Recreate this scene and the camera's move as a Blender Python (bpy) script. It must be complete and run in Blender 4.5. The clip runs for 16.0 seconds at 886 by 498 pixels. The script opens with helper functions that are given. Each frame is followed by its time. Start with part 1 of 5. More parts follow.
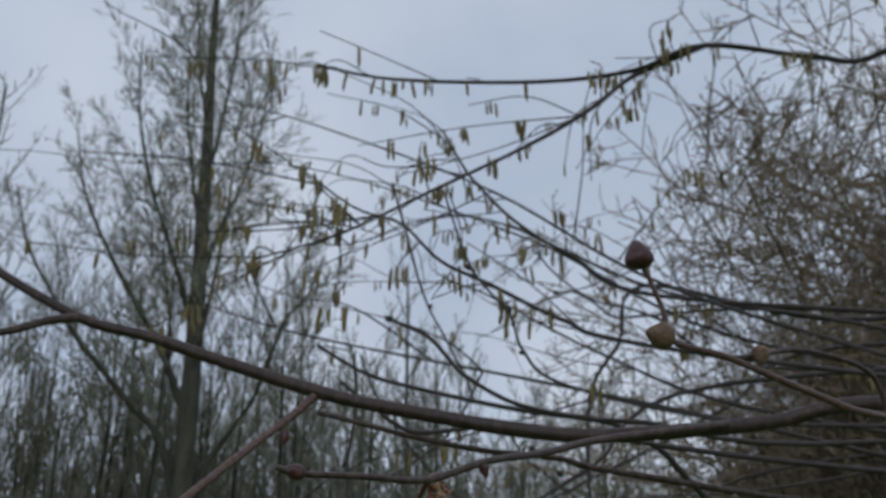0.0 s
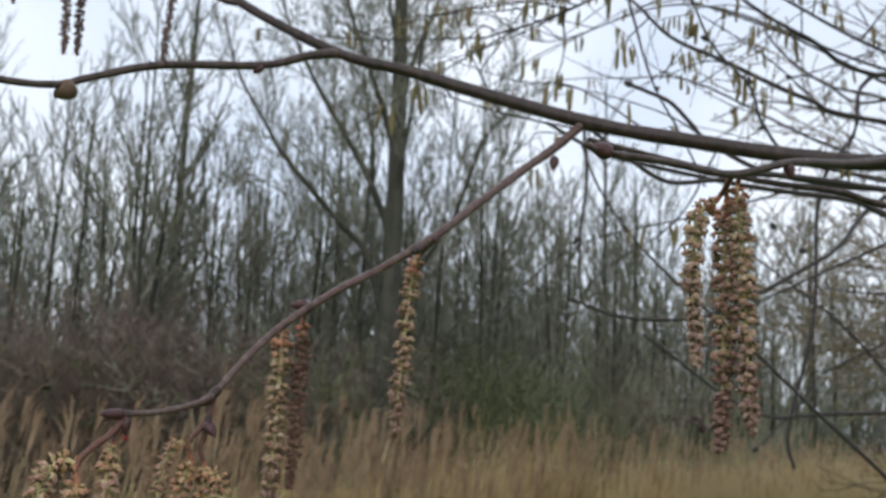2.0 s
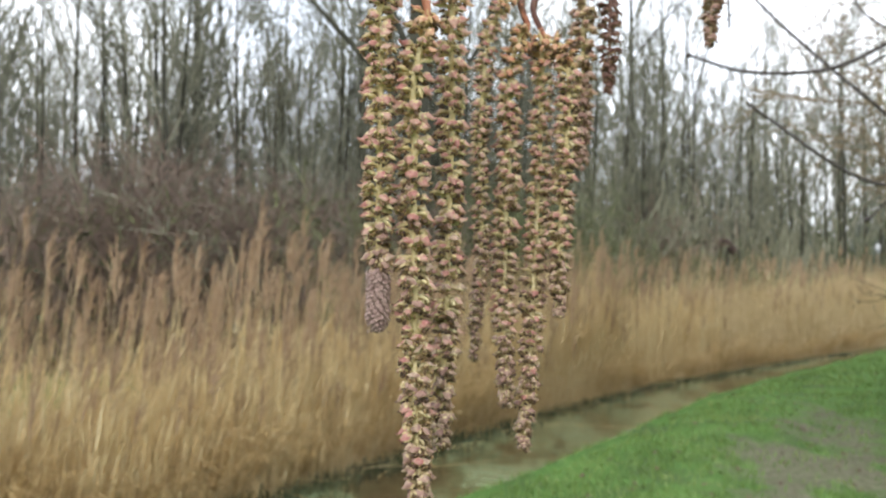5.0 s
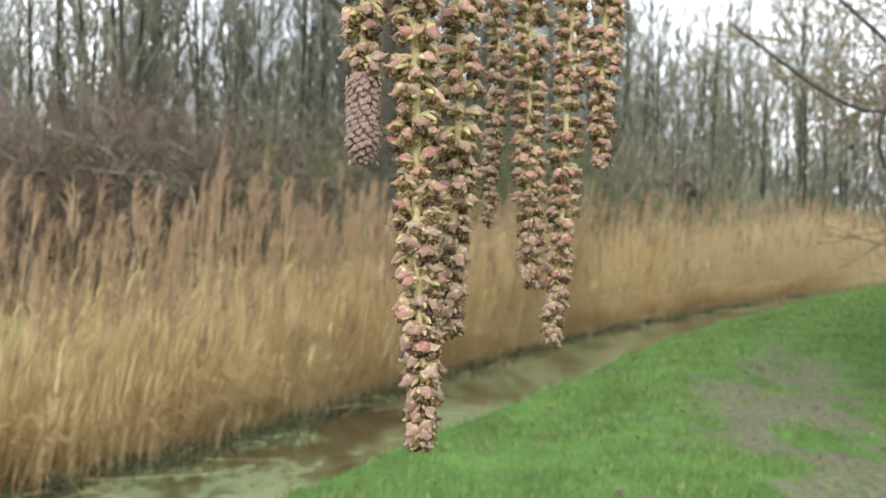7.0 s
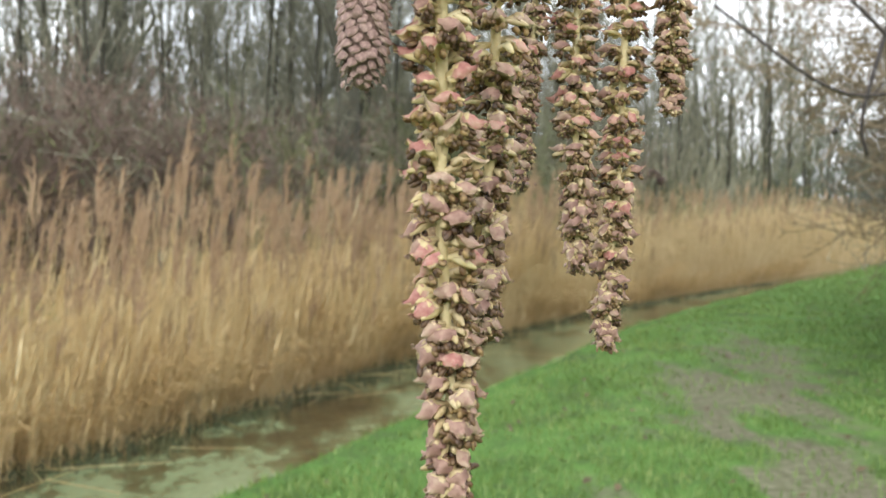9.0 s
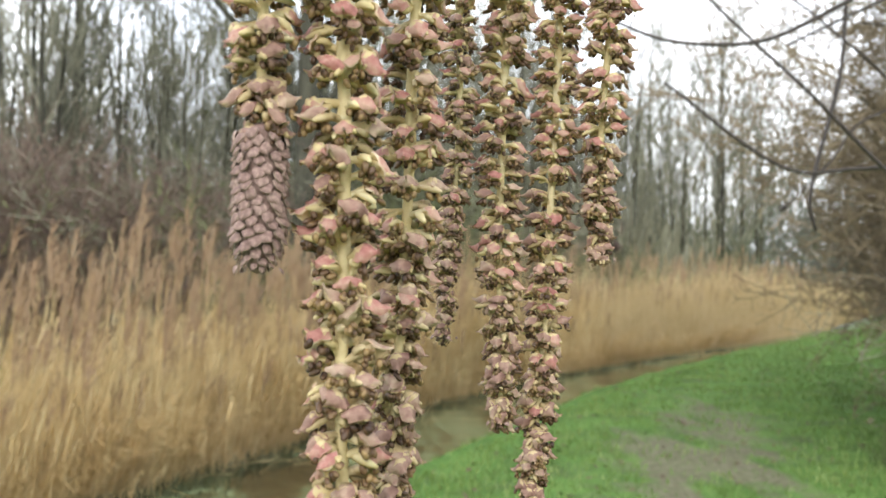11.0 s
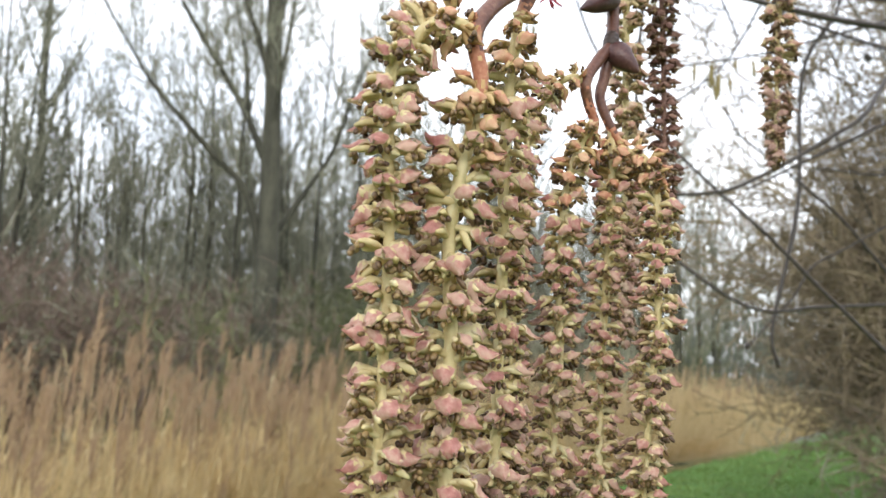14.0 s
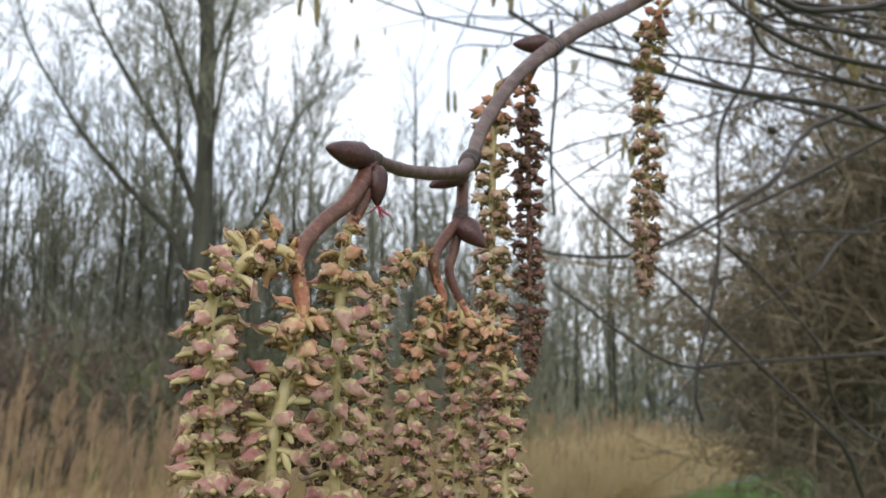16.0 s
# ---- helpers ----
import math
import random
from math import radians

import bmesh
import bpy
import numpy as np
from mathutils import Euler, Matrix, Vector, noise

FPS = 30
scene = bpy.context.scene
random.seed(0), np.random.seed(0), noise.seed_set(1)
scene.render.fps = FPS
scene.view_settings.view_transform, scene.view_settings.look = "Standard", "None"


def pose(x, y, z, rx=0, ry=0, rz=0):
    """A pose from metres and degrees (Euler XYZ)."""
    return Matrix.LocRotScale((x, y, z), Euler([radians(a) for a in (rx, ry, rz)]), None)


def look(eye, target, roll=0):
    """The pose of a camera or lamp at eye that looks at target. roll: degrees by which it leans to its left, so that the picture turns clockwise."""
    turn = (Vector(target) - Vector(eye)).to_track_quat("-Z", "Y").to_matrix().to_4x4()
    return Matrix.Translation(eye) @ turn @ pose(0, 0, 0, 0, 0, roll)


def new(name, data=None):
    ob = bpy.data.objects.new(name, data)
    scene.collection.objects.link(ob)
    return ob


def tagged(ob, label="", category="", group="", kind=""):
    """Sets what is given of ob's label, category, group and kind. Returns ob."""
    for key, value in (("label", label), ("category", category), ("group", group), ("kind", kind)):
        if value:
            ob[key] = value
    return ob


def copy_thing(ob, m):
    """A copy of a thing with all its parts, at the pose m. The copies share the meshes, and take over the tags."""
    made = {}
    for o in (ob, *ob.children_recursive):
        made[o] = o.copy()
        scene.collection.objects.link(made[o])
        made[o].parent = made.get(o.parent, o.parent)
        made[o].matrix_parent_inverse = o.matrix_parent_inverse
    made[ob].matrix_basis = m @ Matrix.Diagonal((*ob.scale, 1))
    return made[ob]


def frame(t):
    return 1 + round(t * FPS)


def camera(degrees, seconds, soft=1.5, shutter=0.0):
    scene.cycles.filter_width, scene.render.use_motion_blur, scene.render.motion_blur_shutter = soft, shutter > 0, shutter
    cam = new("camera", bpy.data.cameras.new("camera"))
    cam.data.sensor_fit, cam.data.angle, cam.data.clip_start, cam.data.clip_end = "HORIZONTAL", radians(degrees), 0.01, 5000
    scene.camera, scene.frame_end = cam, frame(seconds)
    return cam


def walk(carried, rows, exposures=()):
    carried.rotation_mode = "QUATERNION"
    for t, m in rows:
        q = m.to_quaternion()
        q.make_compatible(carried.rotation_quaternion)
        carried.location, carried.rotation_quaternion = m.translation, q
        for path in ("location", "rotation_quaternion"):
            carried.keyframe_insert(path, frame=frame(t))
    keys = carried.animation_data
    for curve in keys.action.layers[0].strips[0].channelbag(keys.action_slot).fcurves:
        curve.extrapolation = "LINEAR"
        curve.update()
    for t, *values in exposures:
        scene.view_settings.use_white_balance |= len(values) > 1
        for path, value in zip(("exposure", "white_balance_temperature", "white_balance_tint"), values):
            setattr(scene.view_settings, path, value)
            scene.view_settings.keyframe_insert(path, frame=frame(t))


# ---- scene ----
cam = camera(46.0, 16.0)
cam.data.dof.use_dof = True
cam.data.dof.focus_distance = 0.135
cam.data.dof.aperture_fstop = 76.0
WALK = [
    (0, look((0.159, -0.043, 1.682), (0.602, 1.771, 2.4), 0.3)),
    (0.5, look((0.155, -0.038, 1.678), (0.484, 1.824, 2.33), 1.5)),
    (1, look((0.145, -0.017, 1.666), (0.351, 1.889, 2.233), 2.3)),
    (1.5, look((0.132, -0.008, 1.656), (0.25, 1.932, 2.127), 2.9)),
    (2, look((0.132, -0.006, 1.644), (0.229, 1.955, 2.024), 2.7)),
    (2.5, look((0.134, -0.013, 1.637), (0.258, 1.96, 1.946), 2.7)),
    (3, look((0.127, -0.022, 1.623), (0.208, 1.962, 1.861), 2.9)),
    (3.5, look((0.109, -0.016, 1.608), (0.149, 1.977, 1.775), 2.7)),
    (4, look((0.073, 0.028, 1.589), (0.085, 2.025, 1.699), 0.9)),
    (6.3, look((0.032, 0.132, 1.561), (0.141, 2.128, 1.585), 0.8)),
    (6.5, look((0.032, 0.141, 1.558), (0.146, 2.138, 1.564), 0.8)),
    (7, look((0.034, 0.161, 1.55), (0.165, 2.156, 1.508), 0.5)),
    (7.5, look((0.038, 0.178, 1.548), (0.178, 2.171, 1.469), 0.4)),
    (8, look((0.033, 0.192, 1.547), (0.18, 2.185, 1.462), 0.6)),
    (8.2, look((0.03, 0.2, 1.546), (0.182, 2.192, 1.459), 0.6)),
    (10.5, look((0.034, 0.218, 1.554), (0.304, 2.2, 1.583), 1.3)),
    (11, look((0.036, 0.219, 1.559), (0.309, 2.199, 1.617), 1.2)),
    (11.5, look((0.035, 0.216, 1.565), (0.283, 2.198, 1.657), 1.1)),
    (12, look((0.03, 0.213, 1.573), (0.313, 2.189, 1.7), 0.8)),
    (12.5, look((0.03, 0.214, 1.58), (0.32, 2.187, 1.736), 0.6)),
    (13, look((0.028, 0.215, 1.583), (0.329, 2.183, 1.774), 0.6)),
    (13.5, look((0.023, 0.213, 1.59), (0.339, 2.175, 1.816), 0.4)),
    (14, look((0.019, 0.207, 1.595), (0.362, 2.158, 1.866), 1.2)),
    (14.5, look((0.02, 0.2, 1.602), (0.426, 2.135, 1.901), 0.9)),
    (15, look((0.022, 0.194, 1.609), (0.514, 2.103, 1.947), 1.0)),
    (15.5, look((0.017, 0.189, 1.615), (0.54, 2.085, 1.976), 0.1)),
    (16, look((0.03, 0.196, 1.614), (0.49, 2.108, 1.975), -0.0)),
]
EXPOSURES = [(0.0, -0.76, 5650, 10), (0.6, -0.62, 5700, 10), (1.5, -0.18, 5850, 10), (2.5, 0.36, 5950, 10), (3.5, 0.82, 6050, 10), (4.2, 0.95, 6150, 10), (7.0, 1.25, 6250, 10), (11.0, 1.3, 6350, 10), (14.5, 1.08, 6200, 10), (15.2, 0.75, 6100, 10), (16.0, 0.53, 6100, 10)]
walk(cam, WALK, EXPOSURES)

# ---------- world and light: a white overcast sky ----------
world = bpy.data.worlds.new("overcast")
scene.world = world
world.use_nodes = True
wn, wl = world.node_tree.nodes, world.node_tree.links
wn.clear()
w_out, w_bg = wn.new("ShaderNodeOutputWorld"), wn.new("ShaderNodeBackground")
w_sky, w_mix = wn.new("ShaderNodeTexSky"), wn.new("ShaderNodeMix")
w_sky.sky_type, w_sky.sun_disc = "NISHITA", False
w_sky.sun_elevation, w_sky.sun_rotation = radians(24), radians(140)
w_sky.dust_density, w_sky.air_density = 4.0, 1.0
w_mix.data_type = "RGBA"
w_mix.inputs["Factor"].default_value = 0.93
w_co, w_cloud, w_tone = wn.new("ShaderNodeTexCoord"), wn.new("ShaderNodeTexNoise"), wn.new("ShaderNodeValToRGB")
w_cloud.inputs["Scale"].default_value, w_cloud.inputs["Detail"].default_value, w_cloud.inputs["Roughness"].default_value = 3.2, 5, 0.45
wl.new(w_co.outputs["Generated"], w_cloud.inputs["Vector"])
w_tone.color_ramp.elements[0].position, w_tone.color_ramp.elements[0].color = 0.34, (0.74, 0.79, 0.87, 1)
w_tone.color_ramp.elements[1].position, w_tone.color_ramp.elements[1].color = 0.64, (1.0, 1.01, 1.02, 1)
w_gain = wn.new("ShaderNodeVectorMath")
w_gain.operation, w_gain.inputs[3].default_value = "SCALE", 10.5
wl.new(w_cloud.outputs["Fac"], w_tone.inputs[0])
wl.new(w_tone.outputs[0], w_gain.inputs[0])
wl.new(w_gain.outputs[0], w_mix.inputs["B"])
wl.new(w_sky.outputs[0], w_mix.inputs["A"])
wl.new(w_mix.outputs["Result"], w_bg.inputs["Color"])
w_bg.inputs["Strength"].default_value = 0.1
wl.new(w_bg.outputs[0], w_out.inputs["Surface"])
sun_data = bpy.data.lights.new("sun", "SUN")
sun_data.energy, sun_data.angle, sun_data.color = 0.9, radians(30), (1.0, 0.95, 0.88)
sun = new("sun", sun_data)
sun.matrix_world = look((-6, -12, 9), (0, 6, 0))


# ---------- materials ----------
def material(name, stops, scale=40.0, rough=0.7, bump=0.3, fine=6.0, spread=0.3, metal=0.0, stretch=(1, 1, 1), spec=0.4, translucent=0.0, blush=None):
    """Noise at two scales through a colour ramp, shifted a little from piece to piece, with a fine relief."""
    m = bpy.data.materials.new(name)
    m.use_nodes = True
    n, l = m.node_tree.nodes, m.node_tree.links
    b = n["Principled BSDF"]
    b.inputs["Roughness"].default_value = rough
    b.inputs["Metallic"].default_value = metal
    b.inputs["Specular IOR Level"].default_value = spec
    co, mp = n.new("ShaderNodeTexCoord"), n.new("ShaderNodeMapping")
    mp.inputs["Scale"].default_value = stretch
    l.new(co.outputs["Object"], mp.inputs["Vector"])
    big, small = n.new("ShaderNodeTexNoise"), n.new("ShaderNodeTexNoise")
    big.inputs["Scale"].default_value, big.inputs["Detail"].default_value = scale, 5
    small.inputs["Scale"].default_value, small.inputs["Detail"].default_value = scale * fine, 3
    l.new(mp.outputs[0], big.inputs["Vector"])
    l.new(mp.outputs[0], small.inputs["Vector"])
    inf, geo = n.new("ShaderNodeObjectInfo"), n.new("ShaderNodeNewGeometry")
    rnd = n.new("ShaderNodeMath")
    rnd.operation = "ADD"
    l.new(inf.outputs["Random"], rnd.inputs[0])
    l.new(geo.outputs["Random Per Island"], rnd.inputs[1])
    shift = n.new("ShaderNodeMath")
    shift.operation, shift.inputs[1].default_value, shift.inputs[2].default_value = "MULTIPLY_ADD", spread * 0.5, -spread * 0.5
    l.new(rnd.outputs[0], shift.inputs[0])
    mixn = n.new("ShaderNodeMath")
    mixn.operation, mixn.inputs[1].default_value = "MULTIPLY_ADD", 0.35
    l.new(small.outputs["Fac"], mixn.inputs[0])
    half = n.new("ShaderNodeMath")
    half.operation, half.inputs[1].default_value = "MULTIPLY", 0.65
    l.new(big.outputs["Fac"], half.inputs[0])
    l.new(half.outputs[0], mixn.inputs[2])
    tot = n.new("ShaderNodeMath")
    tot.operation = "ADD"
    l.new(mixn.outputs[0], tot.inputs[0])
    l.new(shift.outputs[0], tot.inputs[1])
    ramp = n.new("ShaderNodeValToRGB")
    el = ramp.color_ramp.elements
    while len(el) < len(stops):
        el.new(0.5)
    for e, (p, c) in zip(el, stops):
        e.position, e.color = p, (*c, 1)
    l.new(tot.outputs[0], ramp.inputs[0])
    colour = ramp.outputs[0]
    if blush:
        # a scale is pale where it leaves the stalk and flushes towards its outer end
        xyz, add, rise, mix = n.new("ShaderNodeSeparateXYZ"), n.new("ShaderNodeMath"), n.new("ShaderNodeMapRange"), n.new("ShaderNodeMix")
        l.new(co.outputs["Object"], xyz.inputs[0])
        add.operation, add.inputs[1].default_value = "MULTIPLY_ADD", 0.0016
        l.new(tot.outputs[0], add.inputs[0])
        l.new(xyz.outputs["X"], add.inputs[2])
        rise.interpolation_type = "SMOOTHSTEP"
        rise.inputs["From Min"].default_value, rise.inputs["From Max"].default_value = 0.0019, 0.0032
        l.new(add.outputs[0], rise.inputs["Value"])
        mix.data_type, mix.inputs["A"].default_value = "RGBA", (*blush, 1)
        l.new(rise.outputs[0], mix.inputs["Factor"])
        l.new(colour, mix.inputs["B"])
        colour = mix.outputs["Result"]
    l.new(colour, b.inputs["Base Color"])
    if bump:
        bp = n.new("ShaderNodeBump")
        bp.inputs["Strength"].default_value = bump
        bp.inputs["Distance"].default_value = 0.3 / scale
        l.new(mixn.outputs[0], bp.inputs["Height"])
        l.new(bp.outputs[0], b.inputs["Normal"])
    if translucent:
        tr, mx = n.new("ShaderNodeBsdfTranslucent"), n.new("ShaderNodeMixShader")
        l.new(colour, tr.inputs["Color"])
        mx.inputs[0].default_value = translucent
        l.new(b.outputs[0], mx.inputs[1])
        l.new(tr.outputs[0], mx.inputs[2])
        l.new(mx.outputs[0], n["Material Output"].inputs["Surface"])
    return m


M_CAP = material("catkin_scale_pink", [(0.28, (0.23, 0.105, 0.080)), (0.42, (0.41, 0.212, 0.155)), (0.57, (0.56, 0.350, 0.245)), (0.74, (0.69, 0.55, 0.38))], 520, 0.6, 0.45, 4, 0.36, translucent=0.36)
M_CAPDARK = material("catkin_scale_unopened", [(0.26, (0.088, 0.040, 0.032)), (0.42, (0.172, 0.089, 0.067)), (0.57, (0.269, 0.164, 0.121)), (0.74, (0.386, 0.290, 0.201))], 420, 0.65, 0.35, 4, 0.34)
M_HOOD = material("catkin_hood_blushed", [(0.28, (0.230, 0.077, 0.071)), (0.42, (0.403, 0.156, 0.139)), (0.57, (0.538, 0.261, 0.223)), (0.74, (0.653, 0.442, 0.346))], 520, 0.6, 0.45, 4, 0.36, translucent=0.45, blush=(0.74, 0.63, 0.39))
M_RIM = material("catkin_scale_cream", [(0.3, (0.54, 0.37, 0.25)), (0.55, (0.68, 0.54, 0.38)), (0.75, (0.78, 0.69, 0.54))], 700, 0.6, 0.2, 4, 0.25, translucent=0.25)
M_STALK = material("catkin_stalk_green", [(0.3, (0.62, 0.49, 0.24)), (0.55, (0.77, 0.66, 0.37)), (0.75, (0.84, 0.77, 0.53))], 300, 0.55, 0.2, 4, 0.25, translucent=0.4)
M_UNDER = material("catkin_scale_under", [(0.3, (0.42, 0.31, 0.155)), (0.55, (0.57, 0.455, 0.245)), (0.75, (0.67, 0.56, 0.36))], 400, 0.6, 0.2, 4, 0.3, translucent=0.3)
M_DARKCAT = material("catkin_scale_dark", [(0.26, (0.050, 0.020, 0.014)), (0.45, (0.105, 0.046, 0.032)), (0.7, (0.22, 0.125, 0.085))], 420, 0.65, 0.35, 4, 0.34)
M_ANTHER = material("anther_brown", [(0.30, (0.043, 0.021, 0.012)), (0.50, (0.102, 0.055, 0.025)), (0.72, (0.258, 0.173, 0.070))], 900, 0.45, 0.2, 3, 0.5)
M_CLOSED = material("catkin_scale_closed", [(0.25, (0.106, 0.062, 0.052)), (0.50, (0.212, 0.135, 0.113)), (0.75, (0.350, 0.250, 0.209))], 900, 0.75, 0.4, 4, 0.25)
M_ORANGE = material("catkin_base_orange", [(0.3, (0.27, 0.088, 0.048)), (0.5, (0.42, 0.172, 0.098)), (0.75, (0.55, 0.35, 0.21))], 500, 0.6, 0.25, 4, 0.35, translucent=0.12)
M_BASE = material("catkin_base_ochre", [(0.3, (0.42, 0.25, 0.10)), (0.5, (0.58, 0.41, 0.19)), (0.75, (0.70, 0.58, 0.32))], 400, 0.6, 0.2, 4, 0.3, translucent=0.3)
M_TWIG = material("hazel_twig_bark", [(0.3, (0.020, 0.011, 0.008)), (0.5, (0.046, 0.027, 0.020)), (0.7, (0.105, 0.072, 0.055))], 260, 0.5, 0.35, 5, 0.15, stretch=(1, 1, 0.6))
M_TWIG_RED = material("hazel_young_twig", [(0.3, (0.050, 0.024, 0.018)), (0.5, (0.098, 0.054, 0.042)), (0.72, (0.18, 0.125, 0.104))], 420, 0.42, 0.3, 5, 0.12)
M_STEMLET = material("catkin_stemlet", [(0.3, (0.055, 0.019, 0.014)), (0.5, (0.115, 0.045, 0.030)), (0.72, (0.21, 0.105, 0.064))], 420, 0.45, 0.25, 5, 0.12)
M_BUD = material("hazel_bud", [(0.3, (0.032, 0.011, 0.011)), (0.55, (0.066, 0.025, 0.023)), (0.75, (0.12, 0.056, 0.045))], 500, 0.4, 0.25, 4, 0.2)
M_SMALLCAT = material("winter_catkin", [(0.3, (0.075, 0.055, 0.02)), (0.5, (0.15, 0.115, 0.04)), (0.72, (0.25, 0.20, 0.08))], 300, 0.7, 0.4, 4, 0.35)
M_DARKTWIG = material("dark_twig", [(0.3, (0.020, 0.014, 0.012)), (0.6, (0.046, 0.035, 0.029))], 150, 0.5, 0.3, 5, 0.15)
M_BARK = material("grey_green_bark", [(0.3, (0.020, 0.020, 0.013)), (0.5, (0.044, 0.043, 0.029)), (0.72, (0.082, 0.079, 0.053))], 6, 0.85, 0.6, 6, 0.25, stretch=(1, 1, 0.3))
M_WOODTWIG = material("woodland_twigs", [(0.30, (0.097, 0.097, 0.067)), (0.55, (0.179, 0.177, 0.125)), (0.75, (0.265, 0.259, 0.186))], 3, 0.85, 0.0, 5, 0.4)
# scrub colour lifted towards grey-green to carry the haze of the wood floor
M_BRUSH = material("brush_hazed", [(0.30, (0.108, 0.106, 0.070)), (0.55, (0.206, 0.203, 0.137)), (0.75, (0.294, 0.290, 0.196))], 3, 0.85, 0.0, 5, 0.4)
M_BRUSHRED = material("brush_red", [(0.30, (0.096, 0.068, 0.052)), (0.55, (0.182, 0.130, 0.100)), (0.75, (0.265, 0.206, 0.159))], 3, 0.85, 0.0, 5, 0.35)
M_MOSS = material("mossy_brush", [(0.30, (0.070, 0.079, 0.034)), (0.55, (0.130, 0.145, 0.062)), (0.75, (0.192, 0.209, 0.098))], 3, 0.9, 0.0, 5, 0.4)
M_HEAD = material("pollard_head", [(0.3, (0.022, 0.014, 0.010)), (0.55, (0.050, 0.032, 0.024)), (0.75, (0.09, 0.06, 0.045))], 6, 0.9, 0.5, 5, 0.2)
M_IVY = material("bramble_leaf", [(0.3, (0.034, 0.042, 0.018)), (0.55, (0.075, 0.084, 0.038)), (0.75, (0.14, 0.13, 0.062))], 6, 0.6, 0.1, 5, 0.5)
M_REED = material("reed_straw", [(0.20, (0.292, 0.192, 0.077)), (0.36, (0.512, 0.363, 0.159)), (0.55, (0.663, 0.500, 0.246)), (0.80, (0.750, 0.633, 0.369))], 1.2, 0.6, 0.0, 7, 0.75, translucent=0.42)
M_REEDFAR = material("reed_straw_far", [(0.20, (0.266, 0.181, 0.077)), (0.36, (0.456, 0.335, 0.153)), (0.55, (0.598, 0.465, 0.239)), (0.80, (0.694, 0.577, 0.351))], 1.2, 0.6, 0.0, 7, 0.75, translucent=0.42)
M_PLUME = material("reed_plume", [(0.30, (0.218, 0.139, 0.081)), (0.55, (0.359, 0.241, 0.143)), (0.75, (0.452, 0.329, 0.210))], 8, 0.9, 0.0, 5, 0.4, translucent=0.15)
M_GRASS = material("grass_blade", [(0.25, (0.068, 0.102, 0.024)), (0.45, (0.112, 0.190, 0.044)), (0.62, (0.156, 0.242, 0.060)), (0.8, (0.27, 0.32, 0.11))], 1.5, 0.55, 0.0, 8, 0.5, translucent=0.2)
M_HAZELTWIG = material("hazel_twigs_brown", [(0.3, (0.10, 0.075, 0.046)), (0.55, (0.185, 0.142, 0.088)), (0.75, (0.27, 0.215, 0.135))], 3, 0.8, 0.0, 5, 0.4)
M_BUDPALE = material("swollen_bud", [(0.3, (0.075, 0.042, 0.024)), (0.55, (0.15, 0.092, 0.050)), (0.75, (0.24, 0.16, 0.085))], 400, 0.6, 0.3, 4, 0.2)
M_FRINGE = material("closed_scale_fringe", [(0.30, (0.200, 0.135, 0.113)), (0.60, (0.378, 0.280, 0.235))], 900, 0.8, 0.2, 4, 0.3)
M_STYLE = material("crimson_style", [(0.3, (0.20, 0.008, 0.02)), (0.7, (0.36, 0.02, 0.04))], 600, 0.4, 0.1, 4, 0.1)
M_SEDGE = material("dark_sedge", [(0.3, (0.018, 0.022, 0.007)), (0.55, (0.042, 0.050, 0.016)), (0.75, (0.09, 0.085, 0.03))], 3, 0.7, 0.0, 6, 0.5)
# pale grey-green, since the distance haze is mixed into this base colour
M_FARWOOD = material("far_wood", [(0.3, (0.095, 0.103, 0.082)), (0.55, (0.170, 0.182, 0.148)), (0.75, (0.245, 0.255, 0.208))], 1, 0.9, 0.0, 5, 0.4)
M_LEAF = material("dead_leaf", [(0.3, (0.055, 0.038, 0.018)), (0.6, (0.12, 0.085, 0.042))], 20, 0.8, 0.2, 5, 0.5)


